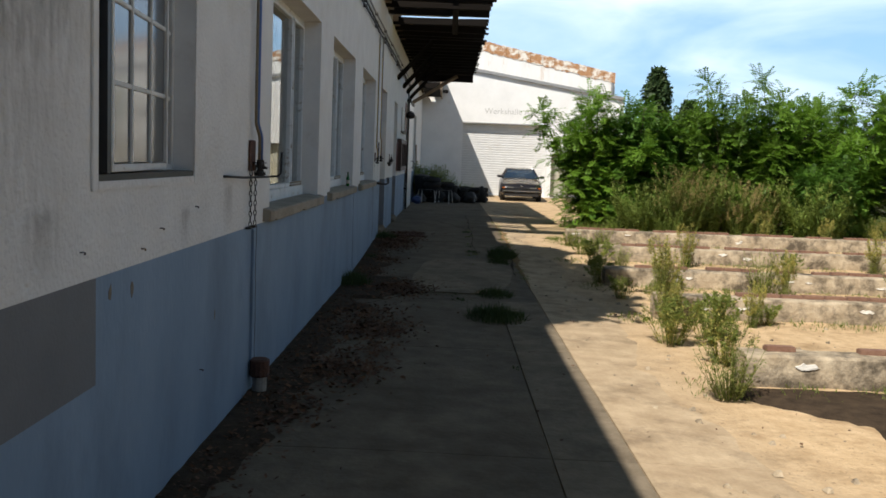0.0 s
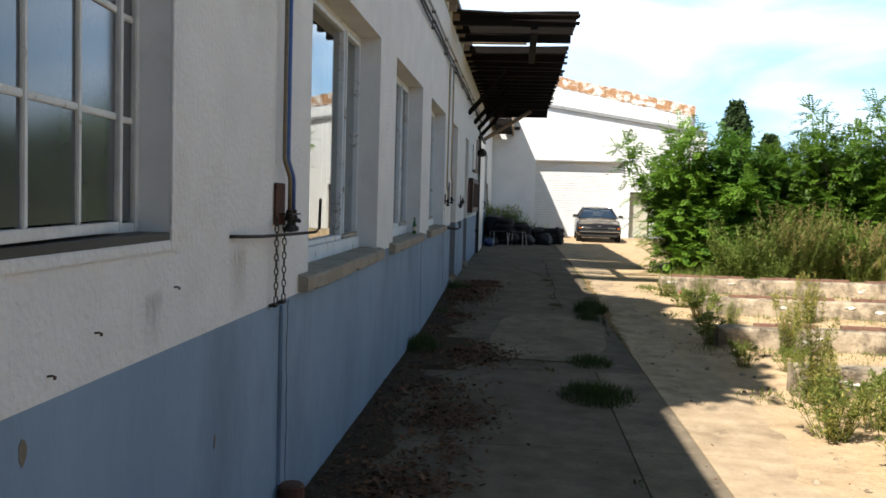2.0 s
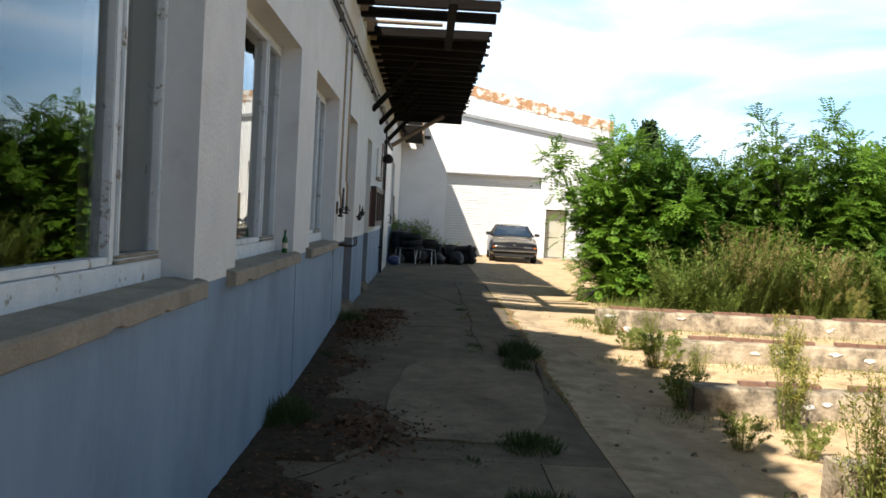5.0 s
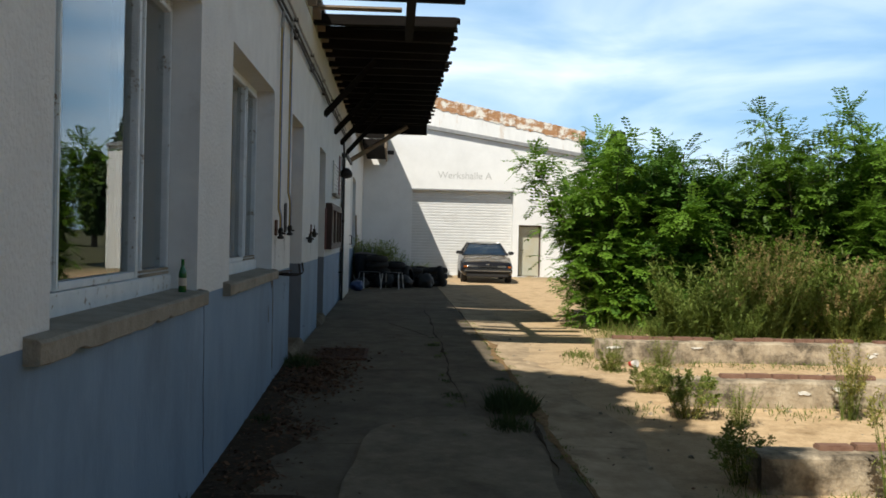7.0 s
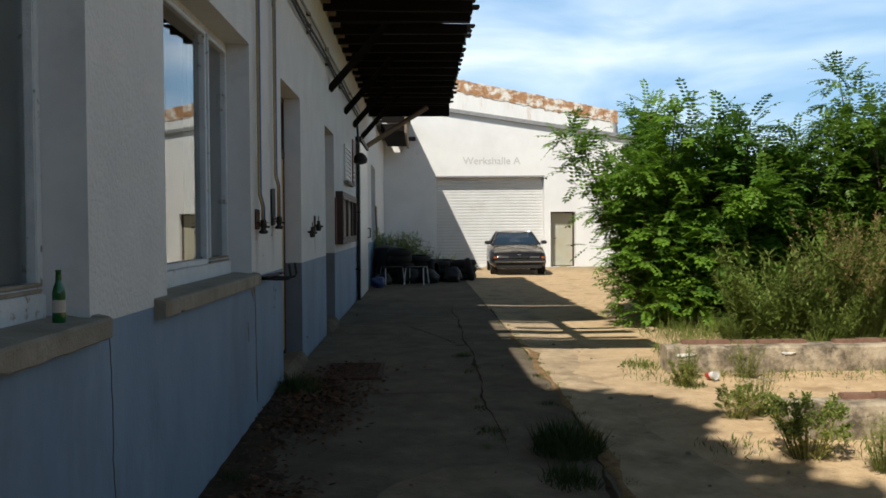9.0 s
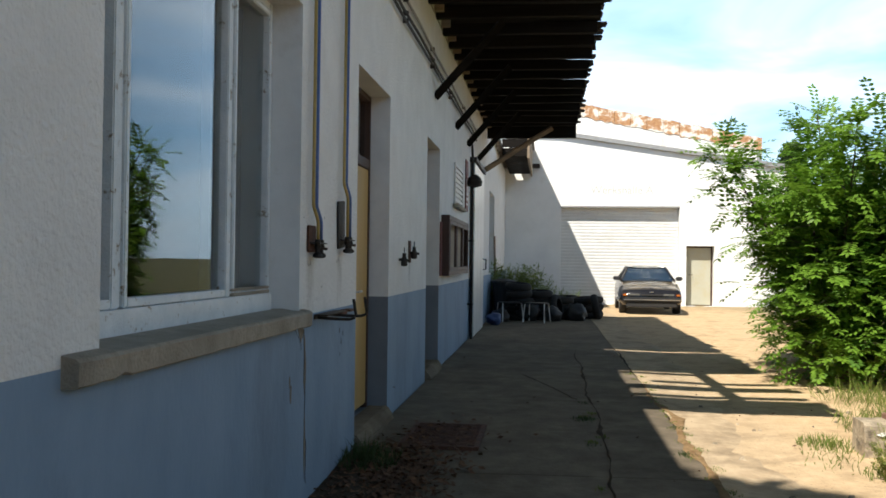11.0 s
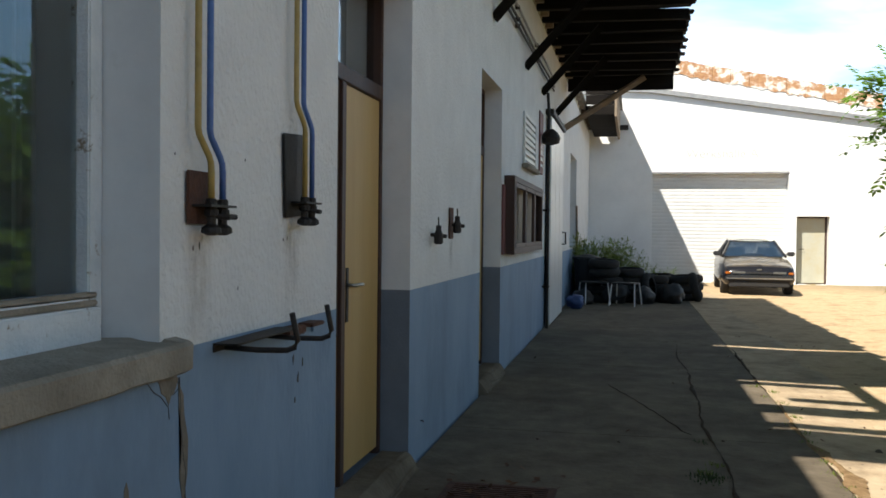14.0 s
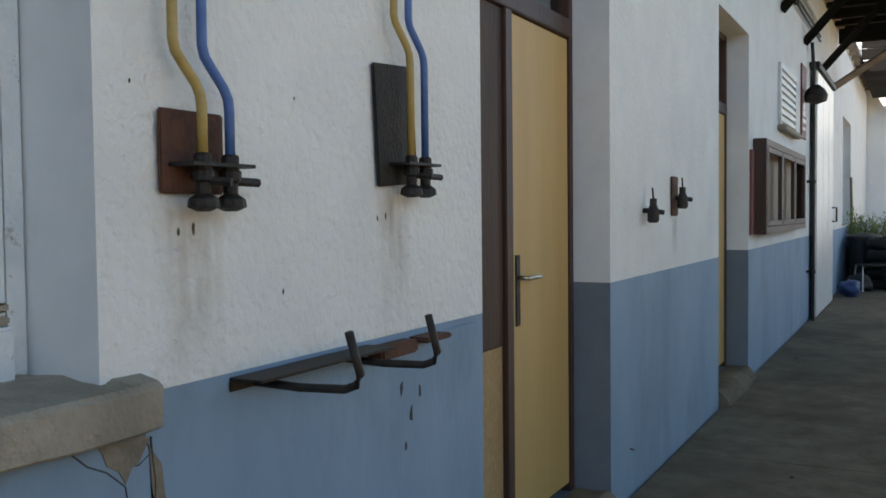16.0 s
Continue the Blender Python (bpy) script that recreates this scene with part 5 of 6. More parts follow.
# ---- the car before the gate ----
def build_car():
    c = thing("car", "dusty black old coupe parked before the roller gate", "car", (4.12, 34.35, 0), -2)
    hw = 0.82
    # stations along the length: y, half-width, sill height, belt height
    st = [(0.0, 0.66, 0.3, 0.52), (0.05, 0.74, 0.26, 0.62), (0.25, 0.8, 0.24, 0.69), (0.8, hw, 0.23, 0.76), (1.35, hw, 0.23, 0.84), (2.4, hw, 0.23, 0.86), (3.4, hw, 0.24, 0.88), (4.1, 0.78, 0.28, 0.9), (4.35, 0.7, 0.36, 0.82)]
    bm = bmesh.new()
    rings = []
    for y, w, lo, hi in st:
        prof = [(-w * 0.92, lo), (-w, lo + 0.1), (-w, (lo + hi) / 2 + 0.05), (-w * 0.96, hi - 0.05), (-w * 0.82, hi), (-w * 0.4, hi + 0.025), (0, hi + 0.03)]
        prof += [(-x, z) for x, z in prof[-2::-1]]
        rings.append([bm.verts.new((x, y, z)) for x, z in prof])
    for a, b in zip(rings, rings[1:]):
        for i in range(len(a)):
            j = (i + 1) % len(a)
            bm.faces.new((a[i], a[j], b[j], b[i]))
    bm.faces.new(rings[0])
    bm.faces.new(rings[-1][::-1])
    bmesh.ops.recalc_face_normals(bm, faces=bm.faces)
    body = part("body", bm, CAR, c, smooth=True)
    # cabin: pillars and roof, with glass between
    a, b, r, s = 1.3, 3.75, 2.0, 2.95
    zt, zb = 1.24, 0.87
    lo = {(i, y): Vector((i * 0.72, y, zb)) for i in (-1, 1) for y in (a, b)}
    hi = {(i, y): Vector((i * 0.52, y, zt)) for i in (-1, 1) for y in (r, s)}
    bm = bmesh.new()
    g = []
    for i in range(7):
        x = -0.54 + 1.08 * i / 6
        g.append([bm.verts.new((x * (0.97 if k in (0, 4) else 1), r - 0.04 + (s - r + 0.08) * k / 4, zt + 0.045 * (1 - (x / 0.56) ** 2) - 0.02 * abs(k - 2) / 2)) for k in range(5)])
    for i in range(6):
        for k in range(4):
            bm.faces.new((g[i][k], g[i + 1][k], g[i + 1][k + 1], g[i][k + 1]))
    bmesh.ops.solidify(bm, geom=bm.faces[:], thickness=0.03)
    part("car_roof", bm, CAR, c, smooth=True)
    for i in (-1, 1):
        for p, q in ((lo[i, a], hi[i, r]), (lo[i, b], hi[i, s]), (Vector((i * 0.74, 2.55, zb)), Vector((i * 0.53, 2.5, zt)))):
            part("pillar", tube(bmesh.new(), [p, q], 0.035, 6), CAR, c)

    def pane_of(name, pts):
        bm2 = bmesh.new()
        bm2.faces.new([bm2.verts.new(p) for p in pts])
        bmesh.ops.solidify(bm2, geom=bm2.faces[:], thickness=0.005)
        bmesh.ops.recalc_face_normals(bm2, faces=bm2.faces)
        ob = part(name, bm2, CARGLASS, c)
        ob.visible_shadow = False

    # matte black slab added over the body top to stop its sky reflection
    part("cabin_reflection_cover", boxes(((-0.68, 1.42, 0.84), (0.68, 3.6, 0.915)), bevel=0.02), INNERK, c)
    pane_of("windscreen", (lo[-1, a], lo[1, a], hi[1, r], hi[-1, r]))
    pane_of("rear_window", (lo[-1, b], lo[1, b], hi[1, s], hi[-1, s]))
    for i in (-1, 1):
        pane_of("side_window", (lo[i, a], lo[i, b], hi[i, s], hi[i, r]))
        part("seat", boxes(((i * 0.14, 2.1, 0.5), (i * 0.6, 2.25, 1.08)), bevel=0.04), PLASTK, c)
        part("headlamp", boxes(((i * 0.3, -0.035, 0.5), (i * 0.58, 0.06, 0.555)), bevel=0.01), LAMPW, c)
        part("indicator", boxes(((i * 0.63, -0.02, 0.49), (i * 0.742, 0.12, 0.548)), bevel=0.01), ORANGE, c)
        m = part("wing_mirror", boxes(((i * 0.76, 1.42, 0.88), (i * 0.95, 1.52, 0.99)), bevel=0.025), PLASTK, c)
        for y in (0.78, 3.45):
            turn = Matrix.Rotation(radians(90), 4, 'Y')
            wh = part("wheel", lathe(bmesh.new(), [(0.19, -0.09), (0.28, -0.095), (0.3, -0.07), (0.3, 0.07), (0.28, 0.095), (0.19, 0.09)], (i * 0.71, y, 0.3), 20, turn), RUBBER, c, smooth=False)
            part("rim", lathe(bmesh.new(), [(0.05, -0.1), (0.17, -0.085), (0.192, -0.097), (0.192, 0.097), (0.17, 0.085), (0.05, 0.1)], (i * 0.71, y, 0.3), 16, turn), CHROME, wh)
    part("bumper", boxes(((-0.74, -0.09, 0.34), (0.74, 0.04, 0.47)), bevel=0.035), PLASTK, c)
    part("bumper_strip", boxes(((-0.72, -0.1, 0.385), (0.72, -0.088, 0.41))), CHROME, c)
    part("grille", boxes(((-0.28, -0.03, 0.5), (0.28, 0.04, 0.55)), bevel=0.006), PLASTK, c)
    part("badge", boxes(((-0.05, -0.012, 0.585), (0.05, 0.03, 0.61)), bevel=0.005), CHROME, c)
    part("front_apron", boxes(((-0.66, -0.03, 0.2), (0.66, 0.06, 0.335)), bevel=0.02), PLASTK, c)
    part("wiper", tube(bmesh.new(), [(-0.3, 1.27, 0.9), (0.2, 1.34, 0.915)], 0.008, 4), PLASTK, c)
    part("rear_view_mirror", boxes(((-0.1, 1.9, 1.13), (0.1, 1.93, 1.18)), bevel=0.008), PLASTK, c)


build_car()


# ---- junk by the building's end ----
def tyre(bm):
    pts = []
    for k in range(9):
        a = -2.2 + 4.4 * k / 8
        pts.append((0.24 + 0.075 * math.cos(a), 0.09 * math.sin(a)))
    return lathe(bm, [(0.2, -0.07)] + pts + [(0.2, 0.07)], (0, 0, 0), 20)


def build_junk():
    r = random.Random(14)
    bm = tyre(bmesh.new())
    for f in [f for f in bm.faces if len(f.verts) > 4]:
        bm.faces.remove(f)
    first = tagged(part("tyre", bm, RUBBER, smooth=True), "worn black car tyre on a heap", "tyre", group="heap of old tyres")
    spots = []
    for col, (x, y) in enumerate(((1.25, 31.4), (1.75, 31.9), (2.25, 32.3), (1.45, 32.3), (0.95, 31.9), (1.9, 32.9), (0.75, 31.1), (0.45, 32.3), (2.5, 32.9))):
        n = 5 if col in (6, 7) else 4 if col in (0, 4) else 3
        for k in range(n):
            spots.append((x + r.uniform(-0.05, 0.05), y + r.uniform(-0.05, 0.05), 0.085 + 0.175 * k, r.uniform(-4, 4), r.uniform(-4, 4)))
    spots += [(2.55, 32.0, 0.3, 75, 20), (1.6, 31.35, 0.3, 80, -15)]
    first.matrix_basis = pose(*spots[0])
    for s in spots[1:]:
        copy_thing(first, pose(*s, r.uniform(0, 90)))
    for x, y, rz in ((0.55, 30.6, 20), (1.15, 30.4, -15)):
        ch = thing("garden_stool", "white-legged garden stool with a dark seat beside the tyres", "stool", (x, y, 0), rz, "old garden stools")
        for i in (-1, 1):
            part("leg", tube(bmesh.new(), [(i * 0.25, -0.25, 0), (i * 0.22, -0.16, 0.43)], 0.013, 6), PLASTW, ch)
            part("leg", tube(bmesh.new(), [(i * 0.25, 0.28, 0), (i * 0.22, 0.2, 0.43)], 0.013, 6), PLASTW, ch)
        part("seat", boxes(((-0.24, -0.22, 0.425), (0.24, 0.22, 0.45)), bevel=0.01), PLASTK, ch)
    for x, y, s in ((0.95, 30.95, 0.28), (1.5, 30.95, 0.22), (2.05, 31.35, 0.26), (0.35, 30.5, 0.2)):
        sack = bmesh.new()
        bmesh.ops.create_icosphere(sack, subdivisions=3, radius=s)
        for v in sack.verts:
            v.co *= 1 + 0.45 * noise.noise(v.co * 6 + Vector((x, y, 0))) + 0.22 * noise.noise(v.co * 16 + Vector((y, x, 3)))
            v.co.z *= 0.85
            v.co.z = max(-0.7 * s, v.co.z)
        o = tagged(part("rubbish_sack", sack, PLASTK, smooth=True), "full black rubbish sack on the ground", "sack", group="rubbish sacks")
        o.location = (x, y, 0.7 * s - 0.01)
    bag = bmesh.new()
    bmesh.ops.create_icosphere(bag, subdivisions=3, radius=0.17)
    for v in bag.verts:
        v.co = v.co * (1 + 0.5 * noise.noise(v.co * 9) + 0.25 * noise.noise(v.co * 25))
        v.co.z *= 0.75
        v.co.z = max(-0.13, v.co.z)
    ob = tagged(part("plastic_bag", bag, BLUEBAG, smooth=True), "crumpled blue plastic bag on the ground", "bag")
    ob.location = (0.28, 29.3, 0.14)
    bin_ = thing("rubbish_bin", "dark plastic rubbish bin among the junk", "bin", (0.35, 31.6, 0))
    part("bin_body", lathe(bmesh.new(), [(0.2, 0), (0.27, 0.85), (0.29, 0.87)], (0, 0, 0), 16), PLASTK, bin_)
    part("lid", lathe(bmesh.new(), [(0.3, 0.872), (0.3, 0.9), (0.12, 0.95), (0.02, 0.955)], (0, 0, 0), 16), PLASTK, bin_)
    pole = tube(bmesh.new(), [(0.12, 32.4, 0), (0.03, 33.3, 2.0)], 0.025, 6)
    tagged(part("wooden_pole", pole, WOODL), "weathered pole leaning on the wall", "pole")
    for x, y, s in ((0.4, 33.0, 1.1), (0.9, 33.2, 0.9), (1.4, 33.3, 0.65), (1.9, 33.5, 0.5), (0.5, 32.6, 1.05), (0.3, 33.4, 1.0)):
        o = copy_thing(OL, pose(x, y, 0, 0, 0, r.random() * 360))
        o.scale = (s, s, s)


build_junk()


# ---- things on the building's wall ----
def gas_tap(y, z, plate_mat, plate, tilt, rise, colours, arm=True, yo=0.0):
    """A wall plate with two pipes coming down to a pair of taps."""
    t = thing("gas_tap", "pair of rusty gas taps on a wall plate with two pipes", "gas tap", (0, y, z), group="gas taps on the wall")
    w, h = plate
    bm = boxes(((0.004, -w / 2, -h), (0.014, w / 2, 0)), bevel=0.004)
    bmesh.ops.rotate(bm, verts=bm.verts[:], cent=(0, 0, -h), matrix=Matrix.Rotation(radians(tilt), 3, 'X'))
    part("wall_plate", bm, plate_mat, t)
    for k, (c, oy) in enumerate(zip(colours, (yo, yo + 0.075))):
        tip = -h + 0.075
        part("pipe", tube(bmesh.new(), [(0.035, oy - 0.055, rise), (0.035, oy - 0.055, 0.12), (0.037, oy - 0.051, 0.1), (0.041, oy - 0.038, 0.08), (0.046, oy - 0.01, 0.045), (0.049, oy - 0.002, 0.025), (0.05, oy, 0.0), (0.05, oy, tip)], 0.01, 8), c, t, smooth=True)
        tap = part("tap_body", lathe(bmesh.new(), [(0.013, 0.0), (0.017, -0.004), (0.017, -0.03), (0.021, -0.032), (0.021, -0.05), (0.014, -0.055), (0.014, -0.075), (0.028, -0.085), (0.03, -0.1), (0.012, -0.108)], (0.05, oy, tip), 10), IRON, t, smooth=False)
        part("spout", tube(bmesh.new(), [(0.05, oy, tip - 0.05), (0.06, oy + 0.07, tip - 0.052)] if k else [(0.05, oy, tip - 0.05), (0.1, oy + 0.02, tip - 0.055)], 0.009, 6), IRON, tap)
    part("bracket", boxes(((0.014, -0.05 + yo, -h + 0.05), (0.075, 0.12 + yo, -h + 0.057))), IRON, t)
    return t


gas_tap(15.07, 1.56, RUST, (0.17, 0.155), 0, 1.85, (PIPEY, PIPEB), yo=-0.015)
gas_tap(15.83, 1.75, IRON, (0.2, 0.31), 4, 1.55, (PIPEY, PIPEB), yo=0.0)
gas_tap(5.22, 1.56, RUST, (0.17, 0.2), 0, 2.0, (PIPED, PIPEB), yo=0.03)


def wall_pipes():
    for k, (z, x) in enumerate(((3.6, 0.035), (3.67, 0.035), (3.8, 0.03))):
        bm = tube(bmesh.new(), [(x, 4.2 + 0.4 * k, z)] + [(x, 6 + 1.1 * i, z + 0.012 * math.sin(i * 2.1 + k)) for i in range(20)], 0.014, 6)
        ob = thing("wall_pipe", "thin dark pipe running high along the wall", "pipe", group="pipes along the wall")
        part("pipe", bm, IRON if k < 2 else PIPEG, ob, smooth=True)
        for i in range(10):
            part("clip", boxes(((0.0, 6.3 + 2 * i, z - 0.02), (x + 0.018, 6.33 + 2 * i, z + 0.02))), IRON, ob)
    for y, z0, z1 in ((14.98, 3.36, 3.6), (15.73, 3.26, 3.67)):
        for d in (0.0, 0.075):
            ob = tagged(part("pipe_bend", tube(bmesh.new(), [(0.035, y + d + 0.03, z0), (0.035, y + d + 0.03, z1 - 0.1), (0.037, y + d + 0.06, z1 - 0.02), (0.04, y + d + 0.16, z1)], 0.0125, 8), PIPEG, smooth=True), "grey pipe bend joining the wall pipes", "pipe")


wall_pipes()


def wall_hook():
    h = thing("wall_hook", "bent iron bar fixed to the wall", "hook")
    part("bar", tube(bmesh.new(), [(0.0, 4.5, 1.335), (0.03, 4.52, 1.335), (0.05, 4.8, 1.325), (0.12, 5.22, 1.325), (0.17, 5.28, 1.33), (0.185, 5.3, 1.35), (0.185, 5.31, 1.49)], 0.0075, 7), IRON, h, smooth=True)
    for k, y in enumerate((5.1, 5.24)):
        c = thing("chain", "rusty hanging chain on the wall", "chain", group="hanging chains")
        z, i = 1.38, 0
        while z > 1.0:
            bm = bmesh.new()
            ring = [(math.cos(a) * 0.009, math.sin(a) * 0.02) for a in [0.7854 * q for q in range(9)]]
            tube(bm, [(0.03 + (u if i % 2 else 0), y + (0 if i % 2 else u), z + v) for u, v in ring], 0.003, 4)
            part("link", bm, IRON, c)
            z -= 0.033
            i += 1
        part("end_ring", boxes(((0.004, y - 0.03, 0.985), (0.04, y + 0.03, 1.0)), bevel=0.004), IRON, c)


wall_hook()


def stand_pipe():
    s = thing("stand_pipe", "short grey stub pipe with a rusty cap at the wall", "pipe", (0.07, 5.3, gz(5.3)))
    part("stub", lathe(bmesh.new(), [(0.05, -0.1), (0.05, 0.15), (0.045, 0.155)], (0, 0, 0), 14), PIPEG, s)
    part("cap", lathe(bmesh.new(), [(0.062, 0.14), (0.068, 0.15), (0.068, 0.25), (0.055, 0.26)], (0, 0, 0), 14), RUST, s)
    part("riser", boxes(((-0.072, -0.02, 0.18), (-0.052, 0.02, 1.14)), bevel=0.005), BLUE, s)


stand_pipe()


def rack():
    r = thing("bracket_rack", "rusty iron wall bracket with two upturned hooks", "bracket")
    part("angle_iron", boxes(((0.0, 15.17, 1.035), (0.085, 15.68, 1.041)), ((0.0, 15.17, 1.012), (0.006, 15.68, 1.035)), bevel=0.002), IRON, r)
    for y in (15.25, 15.58):
        part("hook", tube(bmesh.new(), [(0.0, y, 1.02), (0.1, y + 0.02, 1.012), (0.19, y + 0.05, 1.01), (0.215, y + 0.055, 1.02), (0.225, y + 0.055, 1.04), (0.215, y + 0.03, 1.13)], 0.0095, 7), IRON, r, smooth=True)
    part("broken_end", boxes(((0.0, 15.68, 1.0), (0.05, 15.86, 1.035)), ((0.0, 15.88, 1.02), (0.07, 16.02, 1.035)), bevel=0.006), RUST, r)
    part("strap", boxes(((0.0, 16.04, 0.985), (0.012, 16.3, 1.03)), bevel=0.003), BLUE, r)


rack()


def wall_details():
    for y, z, kind in ((18.25, 1.37, 0), (18.88, 1.44, 1)):
        t = thing("wall_tap", "small rusty tap on the wall", "tap", (0, y, z), group="wall taps")
        if kind:
            part("wall_plate", boxes(((0.002, -0.08, -0.1), (0.012, 0.06, 0.12)), bevel=0.004), RUST, t)
        part("tap_body", lathe(bmesh.new(), [(0.02, -0.06), (0.03, -0.05), (0.03, 0.0), (0.018, 0.03), (0.018, 0.06)], (0.05, 0, 0), 10), IRON, t)
        part("inlet", tube(bmesh.new(), [(0.0, 0, 0.0), (0.05, 0, 0.0), (0.09, 0.04, -0.01)], 0.014, 6), IRON, t)
        part("lever", tube(bmesh.new(), [(0.05, 0, 0.06), (0.055, -0.035, 0.11)], 0.005, 5), IRON, t)
    for y, z in ((3.35, 1.12), (3.92, 1.19), (4.05, 0.3), (2.45, 1.1), (18.0, 0.23), (3.1, 1.05)):
        b = thing("wall_bolt", "rusty iron peg sticking out of the wall", "peg", (0, y, z), group="pegs in the wall")
        b.scale = (0.4, 0.4, 0.4)
        part("shank", tube(bmesh.new(), [(-0.01, 0, 0), (0.035, 0.01, 0.004)], 0.008, 6), IRON, b)
        part("head", tube(bmesh.new(), [(0.035, 0.01, -0.008), (0.05, 0.014, -0.008)], 0.014, 6), RUST, b)
    # notice case
    n = thing("notice_case", "brown wooden notice case with glazed doors on the wall", "notice case")
    y0, y1, z0, z1, d = 21.6, 24.5, 1.17, 1.96, 0.11
    part("case", boxes(((0.002, y0, z0), (d, y0 + 0.05, z1)), ((0.002, y1 - 0.05, z0), (d, y1, z1)), ((0.002, y0 + 0.05, z0), (d, y1 - 0.05, z0 + 0.06)), ((0.002, y0 + 0.05, z1 - 0.06), (d, y1 - 0.05, z1)), bevel=0.004), DARKFRAME, n)
    part("back_panel", boxes(((0.004, y0 + 0.05, z0 + 0.06), (0.02, y1 - 0.05, z1 - 0.06))), BEIGE, n)
    for i in range(3):
        a = y0 + 0.06 + i * 0.93
        part("case_door", boxes(((d - 0.03, a, z0 + 0.065), (d + 0.004, a + 0.06, z1 - 0.065)), ((d - 0.03, a + 0.85, z0 + 0.065), (d + 0.004, a + 0.91, z1 - 0.065)), ((d - 0.03, a + 0.06, z0 + 0.065), (d + 0.004, a + 0.85, z0 + 0.11)), ((d - 0.03, a + 0.06, z1 - 0.11), (d + 0.004, a + 0.85, z1 - 0.065)), bevel=0.003), DARKFRAME, n)
    part("side_board", boxes(((0.002, y0 - 0.17, z0), (0.02, y0 - 0.01, z1 - 0.1))), REDB, n, "red-brown painted board")
    # vent
    v = thing("wall_vent", "white slatted vent with a small concrete ledge", "vent")
    part("frame", boxes(((0.002, 23.1, 2.2), (0.03, 23.15, 2.8)), ((0.002, 24.3, 2.2), (0.03, 24.35, 2.8)), ((0.002, 23.15, 2.75), (0.03, 24.3, 2.8)), bevel=0.004), SHUT, v)
    for i in range(7):
        part("slat", boxes(((0.004, 23.15, 2.24 + 0.073 * i), (0.026, 24.3, 2.285 + 0.073 * i)), bevel=0.004), SHUT, v)
    part("ledge", boxes(((0.0, 23.05, 2.14), (0.08, 24.4, 2.195)), bevel=0.01), CONC, v)
    s = thing("wall_sign", "narrow red-brown board on the wall", "board")
    part("panel", boxes(((0.002, 24.95, 2.2), (0.02, 25.4, 3.05)), bevel=0.003), REDB, s)
    for i in range(5):
        part("bar", boxes(((0.021, 25.04, 2.3 + 0.08 * i), (0.024, 25.3, 2.33 + 0.1 * i))), PLASTW, s)
    l = thing("wall_lamp", "dark rounded lamp on a wall arm", "lamp")
    part("arm", tube(bmesh.new(), [(0.02, 25.2, 2.72), (0.12, 25.2, 2.71)], 0.025, 7), IRON, l)
    part("shade", lathe(bmesh.new(), [(0.04, 0.12), (0.1, 0.07), (0.135, 0.0), (0.12, -0.07), (0.03, -0.1)], (0.14, 25.2, 2.7), 16), IRON, l)
    p = thing("downpipe", "black downpipe on the wall", "pipe", kind="structure")
    part("pipe", tube(bmesh.new(), [(0.07, 25.7, -0.05), (0.07, 25.7, 3.1), (0.05, 25.7, 3.4)], 0.022, 9), IRON, p)
    for z in (0.6, 1.7, 2.7):
        part("clip", boxes(((0.0, 25.66, z), (0.1, 25.74, z + 0.03))), IRON, p)
    # sliding sheet metal door
    w = thing("door_4", "white sheet metal sliding door standing proud of the wall", "door", kind="structure")
    for i in range(3):
        part("panel", boxes(((0.03, 25.95 + 0.8 * i, 0.03), (0.09, 25.95 + 0.8 * i + 0.79, 3.1)), bevel=0.006), SHEET, w)
    part("rail", boxes(((0.0, 25.9, 3.12), (0.12, 28.4, 3.2)), bevel=0.006), IRON, w)
    part("door_handle", tube(bmesh.new(), [(0.09, 28.2, 1.2), (0.15, 28.2, 1.2), (0.15, 28.2, 1.4), (0.09, 28.2, 1.4)], 0.014, 6), IRON, w)
    f = thing("window_5", "dark window in the far part of the wall", "window", kind="structure")
    part("window_frame", boxes(((-0.2, 31.505, 1.085), (-0.14, 31.57, 3.045)), ((-0.2, 33.53, 1.085), (-0.14, 33.595, 3.045)), ((-0.2, 32.52, 1.15), (-0.14, 32.58, 2.98)), ((-0.2, 31.57, 1.085), (-0.14, 33.53, 1.15)), ((-0.2, 31.57, 2.98), (-0.14, 33.53, 3.045))), FRAMEW, f)
    part("pane", boxes(((-0.18, 31.56, 1.14), (-0.175, 33.54, 2.99))), DULLGLASS, f)
    # floodlight at the lean-to's corner
    q = thing("floodlight", "small floodlight under the roof corner", "lamp", (1.0, 39.6, 4.45))
    part("arm", tube(bmesh.new(), [(0, 0.19, 0), (0, 0.05, 0.02)], 0.02, 6), IRON, q)
    part("lamp_head", boxes(((-0.12, -0.12, -0.05), (0.12, 0.05, 0.09)), bevel=0.015), IRON, q)
    # bottle on a sill
    b = thing("bottle", "green glass beer bottle on the window sill", "bottle", (-0.04, 11.36, 1.083))
    b.scale = (0.74, 0.74, 0.74)
    part("glass_body", lathe(bmesh.new(), [(0.029, 0.0), (0.031, 0.006), (0.031, 0.14), (0.026, 0.165), (0.014, 0.2), (0.0125, 0.245), (0.014, 0.247), (0.014, 0.255)], (0, 0, 0), 16), BOTTLE, b, smooth=True)
    part("paper_label", lathe(bmesh.new(), [(0.0318, 0.05), (0.0318, 0.11)], (0, 0, 0), 16), LABEL, b)


wall_details()


